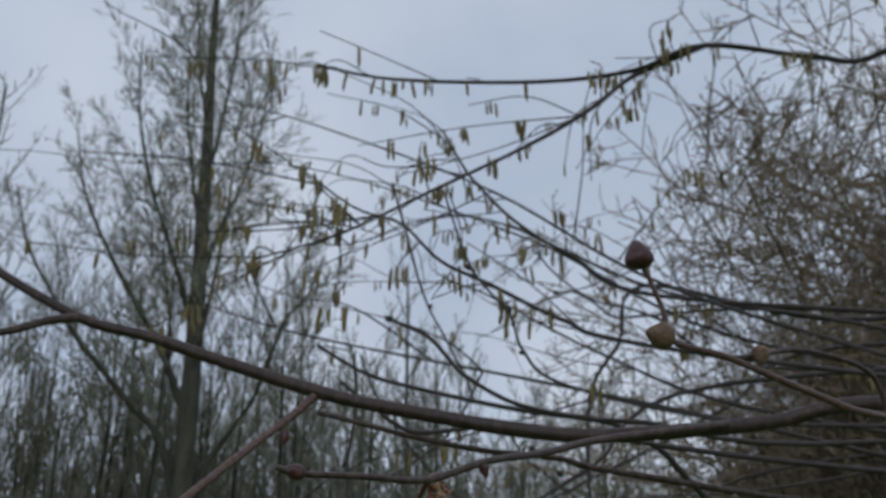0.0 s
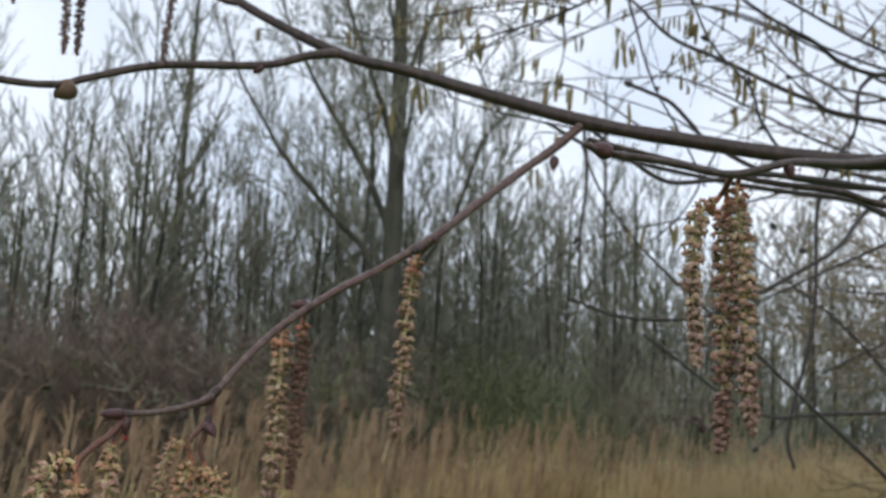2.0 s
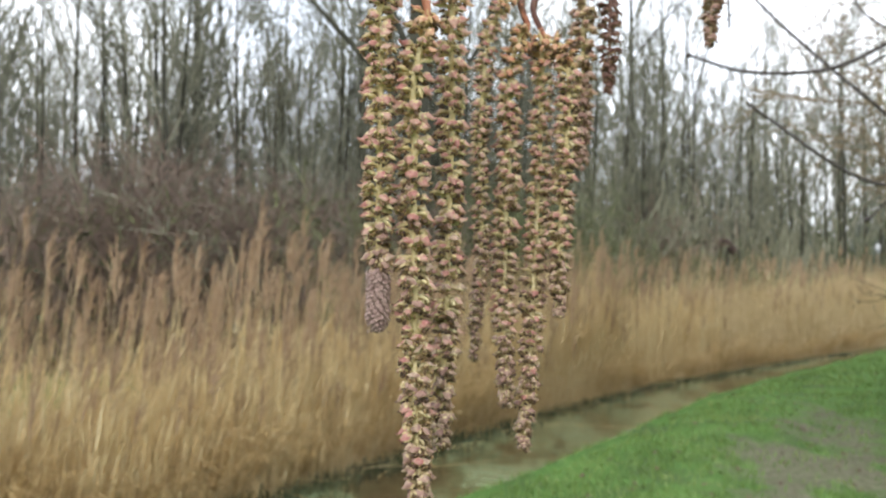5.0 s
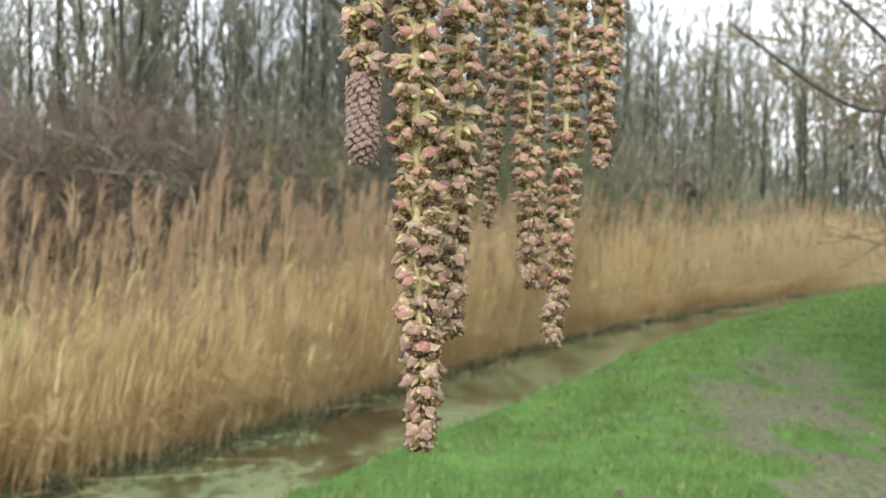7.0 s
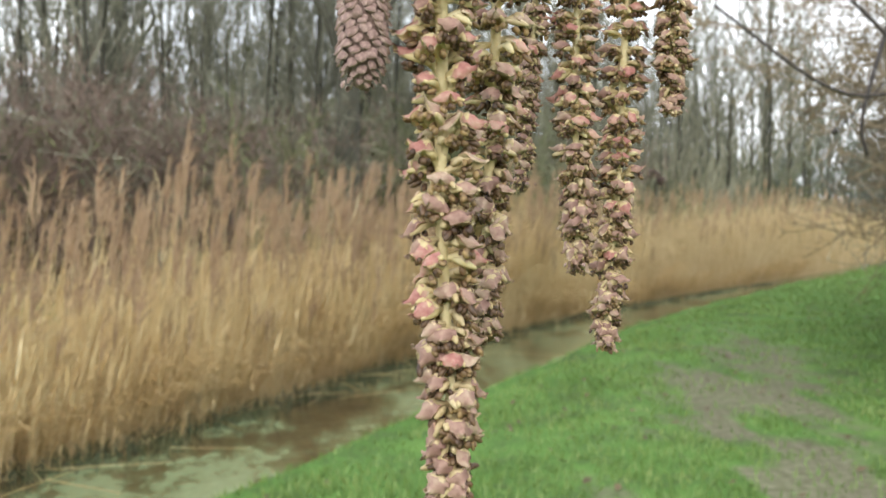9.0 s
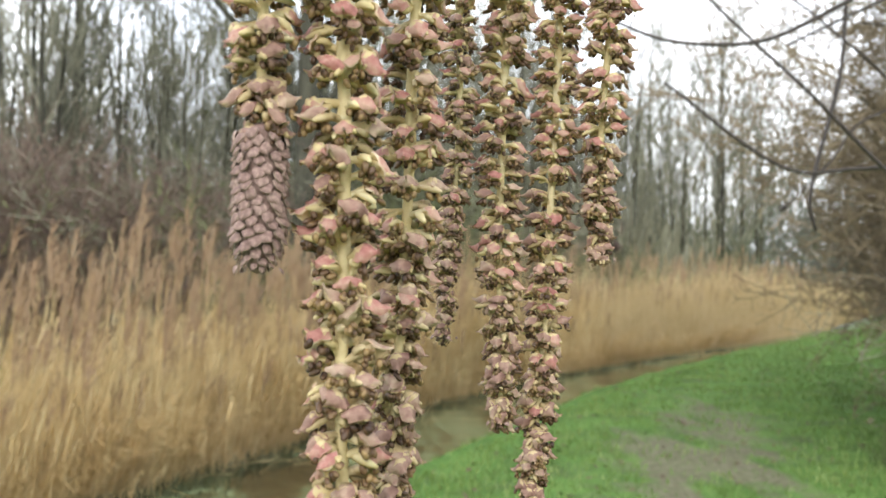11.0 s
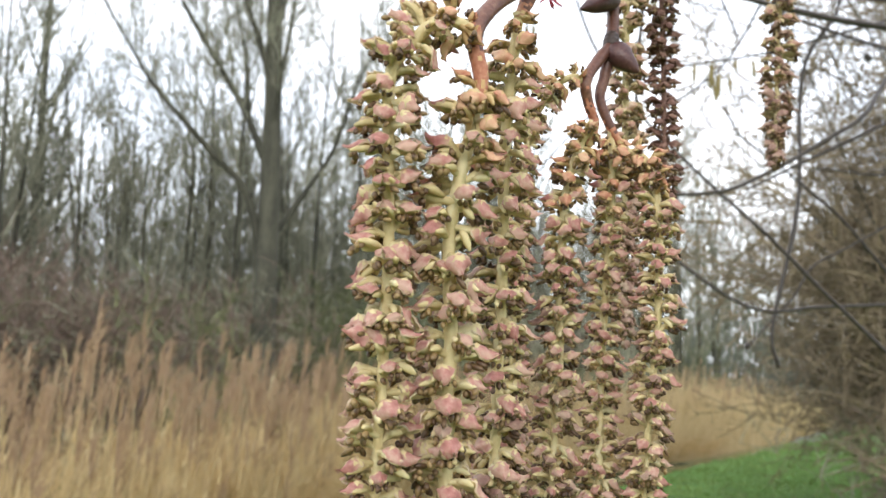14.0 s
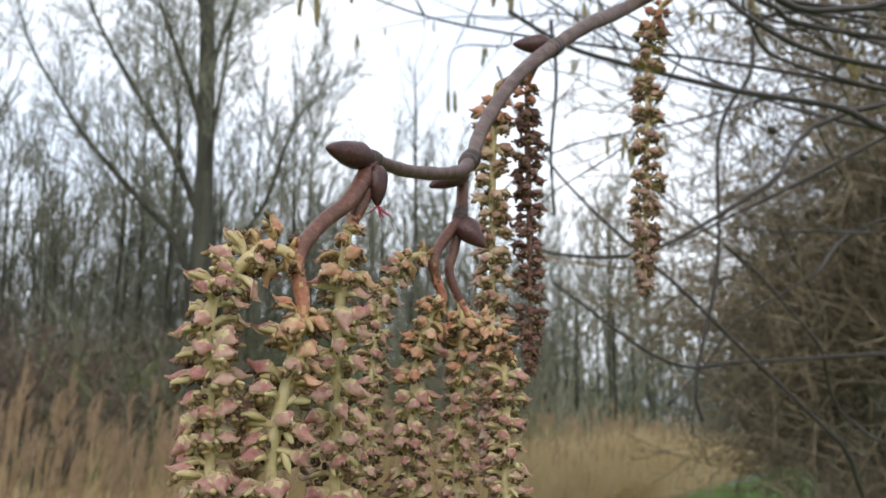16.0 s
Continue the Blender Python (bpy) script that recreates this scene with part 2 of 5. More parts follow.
def ground_material():
    """Short turf, mottled at two scales, that gives way to bare trodden earth where the lawn is worn."""
    m = material("lawn_and_mud", [(0.34, (0.070, 0.089, 0.038)), (0.43, (0.066, 0.117, 0.032)), (0.52, (0.083, 0.160, 0.038)), (0.62, (0.108, 0.193, 0.047)), (0.75, (0.150, 0.230, 0.062))], 1.6, 1.0, 0.10, 16, 0.0, spec=0.08)
    n, l = m.node_tree.nodes, m.node_tree.links
    b = n["Principled BSDF"]
    turf = b.inputs["Base Color"].links[0].from_socket
    co = n.new("ShaderNodeTexCoord")
    worn, crumbs, clods = n.new("ShaderNodeAttribute"), n.new("ShaderNodeTexNoise"), n.new("ShaderNodeTexNoise")
    worn.attribute_name = "worn"
    crumbs.inputs["Scale"].default_value, crumbs.inputs["Detail"].default_value = 5.0, 4
    clods.inputs["Scale"].default_value, clods.inputs["Detail"].default_value = 15.0, 5
    l.new(co.outputs["Object"], crumbs.inputs["Vector"])
    l.new(co.outputs["Object"], clods.inputs["Vector"])
    mask = n.new("ShaderNodeMath")
    mask.operation, mask.inputs[1].default_value = "MULTIPLY_ADD", 1.3
    l.new(crumbs.outputs["Fac"], mask.inputs[0])
    l.new(worn.outputs["Fac"], mask.inputs[2])
    step = n.new("ShaderNodeMapRange")
    step.inputs["From Min"].default_value, step.inputs["From Max"].default_value = 0.92, 1.58
    step.inputs["To Max"].default_value = 0.8
    l.new(mask.outputs[0], step.inputs["Value"])
    earth = n.new("ShaderNodeValToRGB")
    ramp = earth.color_ramp.elements
    ramp.new(0.52)
    for i, (p, c) in enumerate(((0.32, (0.095, 0.080, 0.055)), (0.52, (0.150, 0.128, 0.092)), (0.72, (0.215, 0.188, 0.140)))):
        ramp[i].position, ramp[i].color = p, (*c, 1)
    l.new(clods.outputs["Fac"], earth.inputs[0])
    mix = n.new("ShaderNodeMix")
    mix.data_type = "RGBA"
    l.new(step.outputs[0], mix.inputs["Factor"])
    l.new(turf, mix.inputs["A"])
    l.new(earth.outputs[0], mix.inputs["B"])
    l.new(mix.outputs["Result"], b.inputs["Base Color"])
    return m


M_GROUND = ground_material()
M_MUD = material("ditch_mud", [(0.3, (0.050, 0.043, 0.032)), (0.5, (0.105, 0.094, 0.075)), (0.72, (0.19, 0.172, 0.145))], 5, 0.7, 0.6, 8, 0.15)


def water_material():
    m = material("ditch_water", [(0.34, (0.026, 0.021, 0.010)), (0.44, (0.060, 0.050, 0.022)), (0.48, (0.085, 0.10, 0.046)), (0.54, (0.165, 0.205, 0.105)), (0.78, (0.25, 0.30, 0.17))], 0.9, 0.12, 0.12, 9, 0.0, stretch=(1, 0.55, 1), spec=0.5)
    return m


M_WATER = water_material()


# ---------- mesh helpers ----------
def raw_mesh(name, verts, faces, mats, index=None, smooth=True):
    """A mesh from arrays: faces all triangles or all quads, or a list of both arrays."""
    me = bpy.data.meshes.new(name)
    if not isinstance(faces, list):
        faces = [faces]
    faces = [np.asarray(f, dtype=np.int32) for f in faces if len(f)]
    verts = np.asarray(verts, dtype=np.float32)
    loops = np.concatenate([f.ravel() for f in faces])
    totals = np.concatenate([np.full(len(f), f.shape[1], np.int32) for f in faces])
    starts = np.concatenate([[0], np.cumsum(totals)[:-1]]).astype(np.int32)
    me.vertices.add(len(verts))
    me.vertices.foreach_set("co", verts.ravel())
    me.loops.add(len(loops))
    me.loops.foreach_set("vertex_index", loops)
    me.polygons.add(len(totals))
    me.polygons.foreach_set("loop_start", starts)
    me.polygons.foreach_set("loop_total", totals)
    if index is not None:
        me.polygons.foreach_set("material_index", np.asarray(index, dtype=np.int32))
    me.polygons.foreach_set("use_smooth", np.full(len(totals), smooth))
    for m in mats:
        me.materials.append(m)
    me.update(calc_edges=True)
    me.validate()
    return me


def part(name, me, parent=None, label="", kind=""):
    ob = new(name, me)
    if kind:
        tagged(ob, kind=kind)
    if parent is not None:
        ob.parent = parent
    if label:
        tagged(ob, label)
    return ob


def spline(points, steps=6):
    """Catmull-Rom through the points."""
    p = np.asarray(points, float)
    p = np.vstack([2 * p[0] - p[1], p, 2 * p[-1] - p[-2]])
    t = np.linspace(0, 1, steps, endpoint=False)[:, None]
    out = []
    for a, b, c, d in zip(p[:-3], p[1:-2], p[2:-1], p[3:]):
        out.append(0.5 * (2 * b + (c - a) * t + (2 * a - 5 * b + 4 * c - d) * t**2 + (3 * b - a - 3 * c + d) * t**3))
    return np.vstack(out + [p[-2:-1]])


def tube(points, radii, sides=8, rng=None, rough=0.0):
    """A tapered round tube along a path, closed at both ends."""
    p = np.asarray(points, float)
    r = np.interp(np.linspace(0, 1, len(p)), np.linspace(0, 1, len(radii)), radii)
    if rng is not None and rough:
        r = r * (1 + rough * rng.normal(size=len(p)))
    tan = np.gradient(p, axis=0)
    tan /= np.linalg.norm(tan, axis=1, keepdims=True) + 1e-12
    ref = np.array([0.31, 0.17, 0.93]) if abs(tan[0][2]) < 0.8 else np.array([0.93, 0.31, 0.17])
    u = np.cross(tan, ref)
    u /= np.linalg.norm(u, axis=1, keepdims=True) + 1e-12
    v = np.cross(tan, u)
    a = np.linspace(0, 2 * np.pi, sides, endpoint=False)
    ring = p[:, None] + r[:, None, None] * (np.cos(a)[None, :, None] * u[:, None] + np.sin(a)[None, :, None] * v[:, None])
    k = len(p)
    i = (np.arange(k - 1)[:, None] * sides + np.arange(sides)[None]).ravel()
    j = (np.arange(k - 1)[:, None] * sides + (np.arange(sides)[None] + 1) % sides).ravel()
    quads = np.stack([i, j, j + sides, i + sides], 1)
    verts = np.vstack([ring.reshape(-1, 3), p[:1] - tan[:1] * r[0] * 0.5, p[-1:] + tan[-1:] * r[-1] * 0.5])
    n = np.arange(sides)
    lo = np.stack([(n + 1) % sides, n, np.full(sides, k * sides)], 1)
    hi = np.stack([n + (k - 1) * sides, (n + 1) % sides + (k - 1) * sides, np.full(sides, k * sides + 1)], 1)
    return verts, quads, np.vstack([lo, hi])


def join(pieces):
    """Several (verts, quads, tris, material number) as one."""
    vs, qs, ts, qm, tm, at = [], [], [], [], [], 0
    for v, q, t, m in pieces:
        vs.append(v)
        if len(q):
            qs.append(np.asarray(q) + at)
            qm.append(np.full(len(q), m))
        if len(t):
            ts.append(np.asarray(t) + at)
            tm.append(np.full(len(t), m))
        at += len(v)
    faces = ([np.vstack(qs)] if qs else []) + ([np.vstack(ts)] if ts else [])
    return np.vstack(vs), faces, np.concatenate(qm + tm)


def prisms(a, b, ra, rb, sides=3):
    """Open tapered prisms from points a to points b, all at once."""
    a, b = np.asarray(a, float), np.asarray(b, float)
    d = b - a
    d /= np.linalg.norm(d, axis=1, keepdims=True) + 1e-9
    ref = np.where(np.abs(d[:, 2:3]) < 0.9, np.array([[0, 0, 1.0]]), np.array([[1.0, 0, 0]]))
    u = np.cross(d, ref)
    u /= np.linalg.norm(u, axis=1, keepdims=True) + 1e-9
    w = np.cross(d, u)
    an = np.linspace(0, 2 * np.pi, sides, endpoint=False)
    ring = np.cos(an)[None, :, None] * u[:, None] + np.sin(an)[None, :, None] * w[:, None]
    va = a[:, None] + ring * np.asarray(ra)[:, None, None]
    vb = b[:, None] + ring * np.asarray(rb)[:, None, None]
    verts = np.concatenate([va, vb], 1).reshape(-1, 3)
    base = (np.arange(len(a)) * 2 * sides)[:, None]
    n = np.arange(sides)[None]
    m = (n + 1) % sides
    quads = np.stack([base + n, base + m, base + m + sides, base + n + sides], -1).reshape(-1, 4)
    return verts, quads


# ---------- ground: lawn, bank, ditch, far land, in one sheet ----------
EDGE_Y = np.array([-60, 0, 6.1, 8.1, 10.5, 14.8, 18.5, 24.5, 33.6, 60, 200])
EDGE_X = np.array([-31, -3.45, -0.48, 0.58, 1.92, 4.23, 6.62, 10.8, 17.4, 36.3, 136])
REED_Y = np.array([-60, 0, 7.9, 8.9, 10.8, 12.3, 15.7, 20.4, 26.3, 33.7, 60, 200])
REED_X = np.array([-48, -8.0, -2.6, -1.9, -0.85, -0.08, 1.7, 4.5, 9.0, 14.9, 34.6, 135])


def edge_x(y):
    return np.interp(y, EDGE_Y, EDGE_X)


def reed_x(y):
    return np.interp(y, REED_Y, REED_X)


def height(x, y):
    e, r = edge_x(y), reed_x(y)
    d = x - e
    right = np.where(d > 0, -0.06 * np.exp(-np.clip(d, 0, 40) / 0.8), 0)
    shelf = 0.92 + 0.22 * np.sin(1.9 * y + 1.3 * np.sin(0.7 * y)) + 0.10 * np.sin(5.3 * y)
    z = -0.41 / (1 + np.exp(np.clip((d + 0.36) / 0.12, -60, 60))) - 0.21 / (1 + np.exp(np.clip((d + shelf) / 0.06, -60, 60))) + right
    far = r - x
    z = np.where(far > 0, np.minimum(-0.62 + 0.25 * np.clip(far - 4, 0, 2.4), -0.02), z)
    return z + 0.02 * np.sin(x * 1.7 + 0.6 * y) * np.sin(y * 1.3 - 0.4 * x)


def axis(lo, hi, fine_lo, fine_hi, step, grow=1.25):
    a = list(np.arange(fine_lo, fine_hi, step))
    s, v = step, a[-1]
    while v < hi:
        s *= grow
        v += s
        a.append(v)
    s, v = step, fine_lo
    while v > lo:
        s *= grow
        v -= s
        a.insert(0, v)
    return np.array(a)


gx, gy = axis(-600, 600, -7, 12, 0.12), axis(-300, 900, -4, 24, 0.14)
GX, GY = np.meshgrid(gx, gy)
GZ = height(GX, GY)


def trodden(x, y):
    """How bare the lawn is worn at a place."""
    worn = np.exp(-(((x - 0.60 - 0.34 * y) / 1.05) ** 2)) * np.clip((16 - y) / 5, 0, 1) * np.clip((y - 3.5) / 2, 0, 1)
    patch = np.array([noise.noise((a * 1.2 + 7, b * 0.36 + 3, 2.0)) + 0.8 * noise.noise((a * 4.2, b * 1.1, 5.0)) for a, b in zip(x.ravel(), y.ravel())]).reshape(x.shape)
    return worn * (0.72 + 1.5 * patch)


gi = (np.arange(len(gy) - 1)[:, None] * len(gx) + np.arange(len(gx) - 1)[None]).ravel()
ground = tagged(new("ground", raw_mesh("ground", np.stack([GX, GY, GZ], -1).reshape(-1, 3), np.stack([gi, gi + 1, gi + 1 + len(gx), gi + len(gx)], 1), [M_GROUND, M_MUD],
                    np.where(GZ[:-1, :-1].ravel() < -0.2, 1, 0))),
                "green winter lawn with muddy trodden patches beside a ditch", "ground", kind="structure")

wear = ground.data.attributes.new("worn", "FLOAT", "POINT")
wear.data.foreach_set("value", trodden(GX, GY).clip(0, 2).ravel().astype(np.float32))

# water in the ditch
wy = np.concatenate([np.arange(-40, 4, 4.0), np.arange(4, 40, 0.5), np.arange(40, 120, 5.0)])
wv = np.concatenate([np.stack([edge_x(wy) - 0.1, wy, np.full(len(wy), -0.45)], 1), np.stack([reed_x(wy) - 3.5, wy, np.full(len(wy), -0.45)], 1)])
wi = np.arange(len(wy) - 1)
water = tagged(new("water", raw_mesh("water", wv, np.stack([wi, wi + 1, wi + 1 + len(wy), wi + len(wy)], 1), [M_WATER])),
               "shallow brown ditch water with pale green duckweed", "water", kind="structure")

# grass blades on the near lawn and bank
rng = np.random.default_rng(5)
n_blade = 96000
by = 3.6 + 34 * rng.random(n_blade) ** 1.7
bx = edge_x(by) - 0.10 + (10.5 * rng.random(n_blade)) * (0.35 + by / 22)
# the lawn behind and beside the camera, thinning out away from it
more = np.random.default_rng(6)
far_y, far_x = 4.2 - 12 * more.random(60000) ** 1.3, 13 * more.random(60000) ** 1.25
by, bx = np.concatenate([by, far_y]), np.concatenate([bx, edge_x(far_y) - 0.10 + far_x])
n_blade = len(by)
clump = np.array([noise.noise((x * 0.9, y * 0.9, 0.0)) + 0.5 * noise.noise((x * 3.1, y * 3.1, 4.0)) for x, y in zip(bx, by)])
keep = rng.random(n_blade) < np.clip(1.1 + clump * 0.8 - 1.5 * trodden(bx, by).clip(0, 1), 0.18, 1)
bx, by = bx[keep], by[keep]
bh = (0.035 + 0.035 * rng.random(len(bx))) * (1 + 0.5 * clump[keep])
ba, bl = rng.random(len(bx)) * 6.283, rng.normal(size=(len(bx), 2)) * 0.02
bw = 0.004 + 0.0006 * np.abs(by)
bz = height(bx, by)
root = np.stack([bx, by, bz - 0.005], 1)
side = np.stack([np.cos(ba) * bw, np.sin(ba) * bw, 0 * bw], 1)
tip = root + np.stack([bl[:, 0], bl[:, 1], bh], 1)
k = len(bx)
grass = tagged(new("grass", raw_mesh("grass", np.vstack([root - side, root + side, tip]), np.stack([np.arange(k), np.arange(k) + k, np.arange(k) + 2 * k], 1), [M_GRASS], smooth=False)),
               "short bright green grass blades on the lawn", "grass", kind="stuff")

# dead leaves strewn on the lawn
n_leaf = 520
ly = 5 + 14 * rng.random(n_leaf)
lx = edge_x(ly) + 0.1 + 5.5 * rng.random(n_leaf)
la, ls = rng.random(n_leaf) * 6.283, 0.02 + 0.02 * rng.random(n_leaf)
lz = height(lx, ly) + 0.03
lc = np.stack([lx, ly, lz], 1)
u = np.stack([np.cos(la) * ls, np.sin(la) * ls, 0.3 * ls], 1)
v = np.stack([-np.sin(la) * ls * 0.6, np.cos(la) * ls * 0.6, 0.2 * ls], 1)
lv = np.stack([lc - u, lc - v, lc + u, lc + v], 1).reshape(-1, 3)
leaf_litter = tagged(new("leaf_litter", raw_mesh("leaf_litter", lv, np.arange(4 * n_leaf).reshape(-1, 4), [M_LEAF], smooth=False)),
                     "scattered brown dead leaves lying on the grass", "dead leaves", kind="stuff")


# ---------- the reed bed ----------
def reed_bed():
    r = np.random.default_rng(11)
    y0 = np.concatenate([4.5 + 15.5 * r.random(15000), 20 + 24 * r.random(9000), 44 + 40 * r.random(4000)])
    d = np.concatenate([r.exponential(1.1, 15000), r.exponential(1.2, 13000)])
    ok = d < 5.0
    y0, d = y0[ok], d[ok]
    x = reed_x(y0) - d * 0.88 + r.normal(size=len(d)) * 0.08
    y = y0 + d * 0.48
    n = len(x)
    wav = np.array([noise.noise((a * 0.35, b * 0.35, 1.0)) for a, b in zip(x, y)])
    tall = r.random(n) < np.where(x < 1.0, 0.085, 0.12)
    h = (np.where(x < 1.0, 1.18, 1.46) + 0.19 * r.normal(size=n) + 0.36 * wav + tall * (0.40 + np.where(x < 1.0, 0.75, 0.55) * r.random(n))) * np.where(d < 0.25, 0.75 + 0.25 * r.random(n), 1)
    h += 0.030 * np.clip(y - 8, 0, 26)
    lean = 0.045 + 0.055 * r.normal(size=n) + 0.05 * (x < 0) + 0.15 * np.exp(-(((x - 2.4) / 1.3) ** 2)) * (d < 1.2)
    az = 0.35 * r.normal(size=n)
    fall = r.random(n) < 0.05
    lean = np.where(fall, lean + 0.35 * r.normal(size=n), lean)
    az = np.where(fall, az + r.normal(size=n), az)
    dirx, diry = np.cos(az), np.sin(az)
    rad = 0.0028 + 0.0014 * r.random(n) + 0.00016 * np.clip(y - 9, 0, 60)
    f = np.array([0, 0.4, 0.75, 1.0])
    base = np.stack([x, y, np.full(n, -0.6)], 1)
    pts = [base + np.stack([dirx * lean * h * s**1.6, diry * lean * h * s**1.6, h * s], 1) for s in f]
    vs, qs, at = [], [], 0
    for a, b, ra, rb in zip(pts[:-1], pts[1:], (1, 0.85, 0.6), (0.85, 0.6, 0.25)):
        pv, pq = prisms(a, b, rad * ra, rad * rb)
        vs.append(pv), qs.append(pq + at)
        at += len(pv)
    stem_v, stem_q = np.vstack(vs), np.vstack(qs)
    # long dry leaves
    m = 2 * n
    who = np.repeat(np.arange(n), 2)
    s = 0.06 + 0.78 * r.random(m)
    p = base[who] + np.stack([dirx[who] * lean[who] * h[who] * s**1.6, diry[who] * lean[who] * h[who] * s**1.6, h[who] * s], 1)
    la_ = r.normal(size=m) * 0.9
    ln = 0.22 + 0.28 * r.random(m)
    out = np.stack([np.cos(la_) * ln * 0.30, np.sin(la_) * ln * 0.30, ln * (0.45 * r.random(m) + 0.5)], 1)
    wid = np.stack([-np.sin(la_), np.cos(la_), 0.3 + 0 * la_], 1) * (0.004 + 0.004 * r.random(m) + 0.0001 * np.clip(p[:, 1] - 9, 0, 30))[:, None]
    mid = p + out * 0.55
    tipp = p + out + np.stack([0 * ln, 0 * ln, -0.16 * ln], 1)
    lv_ = np.stack([p - wid * 0.6, p + wid * 0.6, mid + wid, mid - wid, tipp], 1).reshape(-1, 3)
    k_ = np.arange(m) * 5
    lq = np.stack([k_, k_ + 1, k_ + 2, k_ + 3], 1) + len(stem_v)
    lt = np.stack([k_ + 3, k_ + 2, k_ + 4], 1) + len(stem_v)
    allv = np.vstack([stem_v, lv_])
    quads = np.vstack([stem_q, lq])
    # from about y = 24 onwards the bed takes the slightly darker straw
    far_reed = [allv[f[:, 0], 1] + 2.5 * np.sin(allv[f[:, 0], 0] * 0.9) > 24 for f in (quads, lt)]
    bed = new("reed_bed", raw_mesh("reed_bed", allv, [quads, lt], [M_REED, M_REEDFAR], np.concatenate(far_reed).astype(int)))
    tagged(bed, "dense bed of dry straw-coloured reeds along the ditch", "reeds", kind="stuff")
    # drooping seed plumes on part of the stems
    has = r.random(n) < np.where(x < 1.0, np.where(tall, 0.45, 0.02), np.where(tall, 0.22, 0.03))
    tp, hx, hy = pts[3][has], dirx[has], diry[has]
    q = len(tp)
    strands = 14
    tw = np.repeat(np.arange(q), strands)
    t0 = tp[tw] - np.array([0, 0, 0.30]) * r.random(len(tw))[:, None]
    sw = 0.02 + 0.07 * r.random(len(tw))
    e1 = t0 + np.stack([hx[tw] * sw * 0.6 + 0.018 * r.normal(size=len(tw)), hy[tw] * sw * 0.4 + 0.02 * r.normal(size=len(tw)), 0.10 + 0.10 * r.random(len(tw))], 1)
    e2 = e1 + np.stack([hx[tw] * sw * 0.9 + 0.01 * r.normal(size=len(tw)), 0.015 * r.normal(size=len(tw)), 0.02 + 0.07 * r.random(len(tw))], 1)
    v1, q1 = prisms(t0, e1, np.full(len(tw), 0.002), np.full(len(tw), 0.0048))
    v2, q2 = prisms(e1, e2, np.full(len(tw), 0.0048), np.full(len(tw), 0.001))
    plumes = new("reed_plumes", raw_mesh("reed_plumes", np.vstack([v1, v2]), np.vstack([q1, q2 + len(v1)]), [M_PLUME]))
    tagged(plumes, "feathery brown seed heads topping the dry reeds", "reed plumes", kind="stuff")
    # bent and broken reeds leaning out over the water
    c = 3600
    cy = 5.5 + 30 * r.random(c) ** 1.2
    mess = np.array([0.5 + noise.noise((3.0, 0.55 * b, 4.0)) for b in cy]).clip(0.12, 1.2)
    cx = reed_x(cy) - 0.30 * r.random(c)
    ca, cl = -0.5 + 0.55 * r.normal(size=c), (0.35 + 0.75 * r.random(c)) * mess
    a0 = np.stack([cx, cy, np.full(c, -0.46) + 0.25 * r.random(c)], 1)
    a1 = a0 + np.stack([np.cos(ca) * cl * 0.45, np.sin(ca) * cl * 0.45, cl * 0.75], 1)
    a2 = a1 + np.stack([np.cos(ca) * cl * 0.40, np.sin(ca) * cl * 0.40, cl * (0.15 - 0.35 * r.random(c))], 1)
    v1, q1 = prisms(a0, a1, np.full(c, 0.0045), np.full(c, 0.004))
    v2, q2 = prisms(a1, a2, np.full(c, 0.004), np.full(c, 0.0015))
    tagged(new("leaning_reeds", raw_mesh("leaning_reeds", np.vstack([v1, v2]), np.vstack([q1, q2 + len(v1)]), [M_REED])), "bent straw-coloured reeds leaning over the ditch edge", "reeds", kind="stuff")
    # dark sedge and moss at the reeds' foot
    c = 6500
    cy = 5.5 + 26 * r.random(c) ** 1.7
    tuft = np.array([noise.noise((0.0, 1.6 * b, 9.0)) for b in cy])
    cx = reed_x(cy) + 0.02 + 0.25 * tuft + (0.16 + 0.22 * tuft.clip(0, 1)) * r.normal(size=c)
    a0 = np.stack([cx, cy, np.full(c, -0.47)], 1)
    wd = np.stack([0.006 + 0.0003 * cy, 0 * cy, 0 * cy], 1)
    a1 = a0 + np.stack([0.08 * r.normal(size=c), 0.05 * r.normal(size=c), 0.05 + (0.20 - 0.005 * cy) * r.random(c)], 1)
    k_ = np.arange(c)
    tagged(new("sedge", raw_mesh("sedge", np.vstack([a0 - wd, a0 + wd, a1]), np.stack([k_, k_ + c, k_ + 2 * c], 1), [M_SEDGE], smooth=False)), "dark green sedge and moss at the foot of the reeds", "sedge", kind="stuff")
    # broken reeds lying over the water's edge
    c = 130
    cy = 7 + 22 * r.random(c)
    cx = reed_x(cy) + 0.15 + 0.35 * r.normal(size=c)
    ca = 1.0 + 0.9 * r.normal(size=c)
    cl = 0.4 + 0.7 * r.random(c)
    a0 = np.stack([cx, cy, np.full(c, -0.43) + 0.03 * r.random(c)], 1)
    a1 = a0 + np.stack([np.cos(ca) * cl, np.sin(ca) * cl, 0.10 * r.normal(size=c).clip(-0.1, 2)], 1)
    v3, q3 = prisms(a0, a1, np.full(c, 0.004), np.full(c, 0.0025))
    litter = new("fallen_reeds", raw_mesh("fallen_reeds", v3, q3, [M_REED]))
    tagged(litter, "broken dry reeds lying over the muddy water edge", "fallen reeds", kind="stuff")


reed_bed()


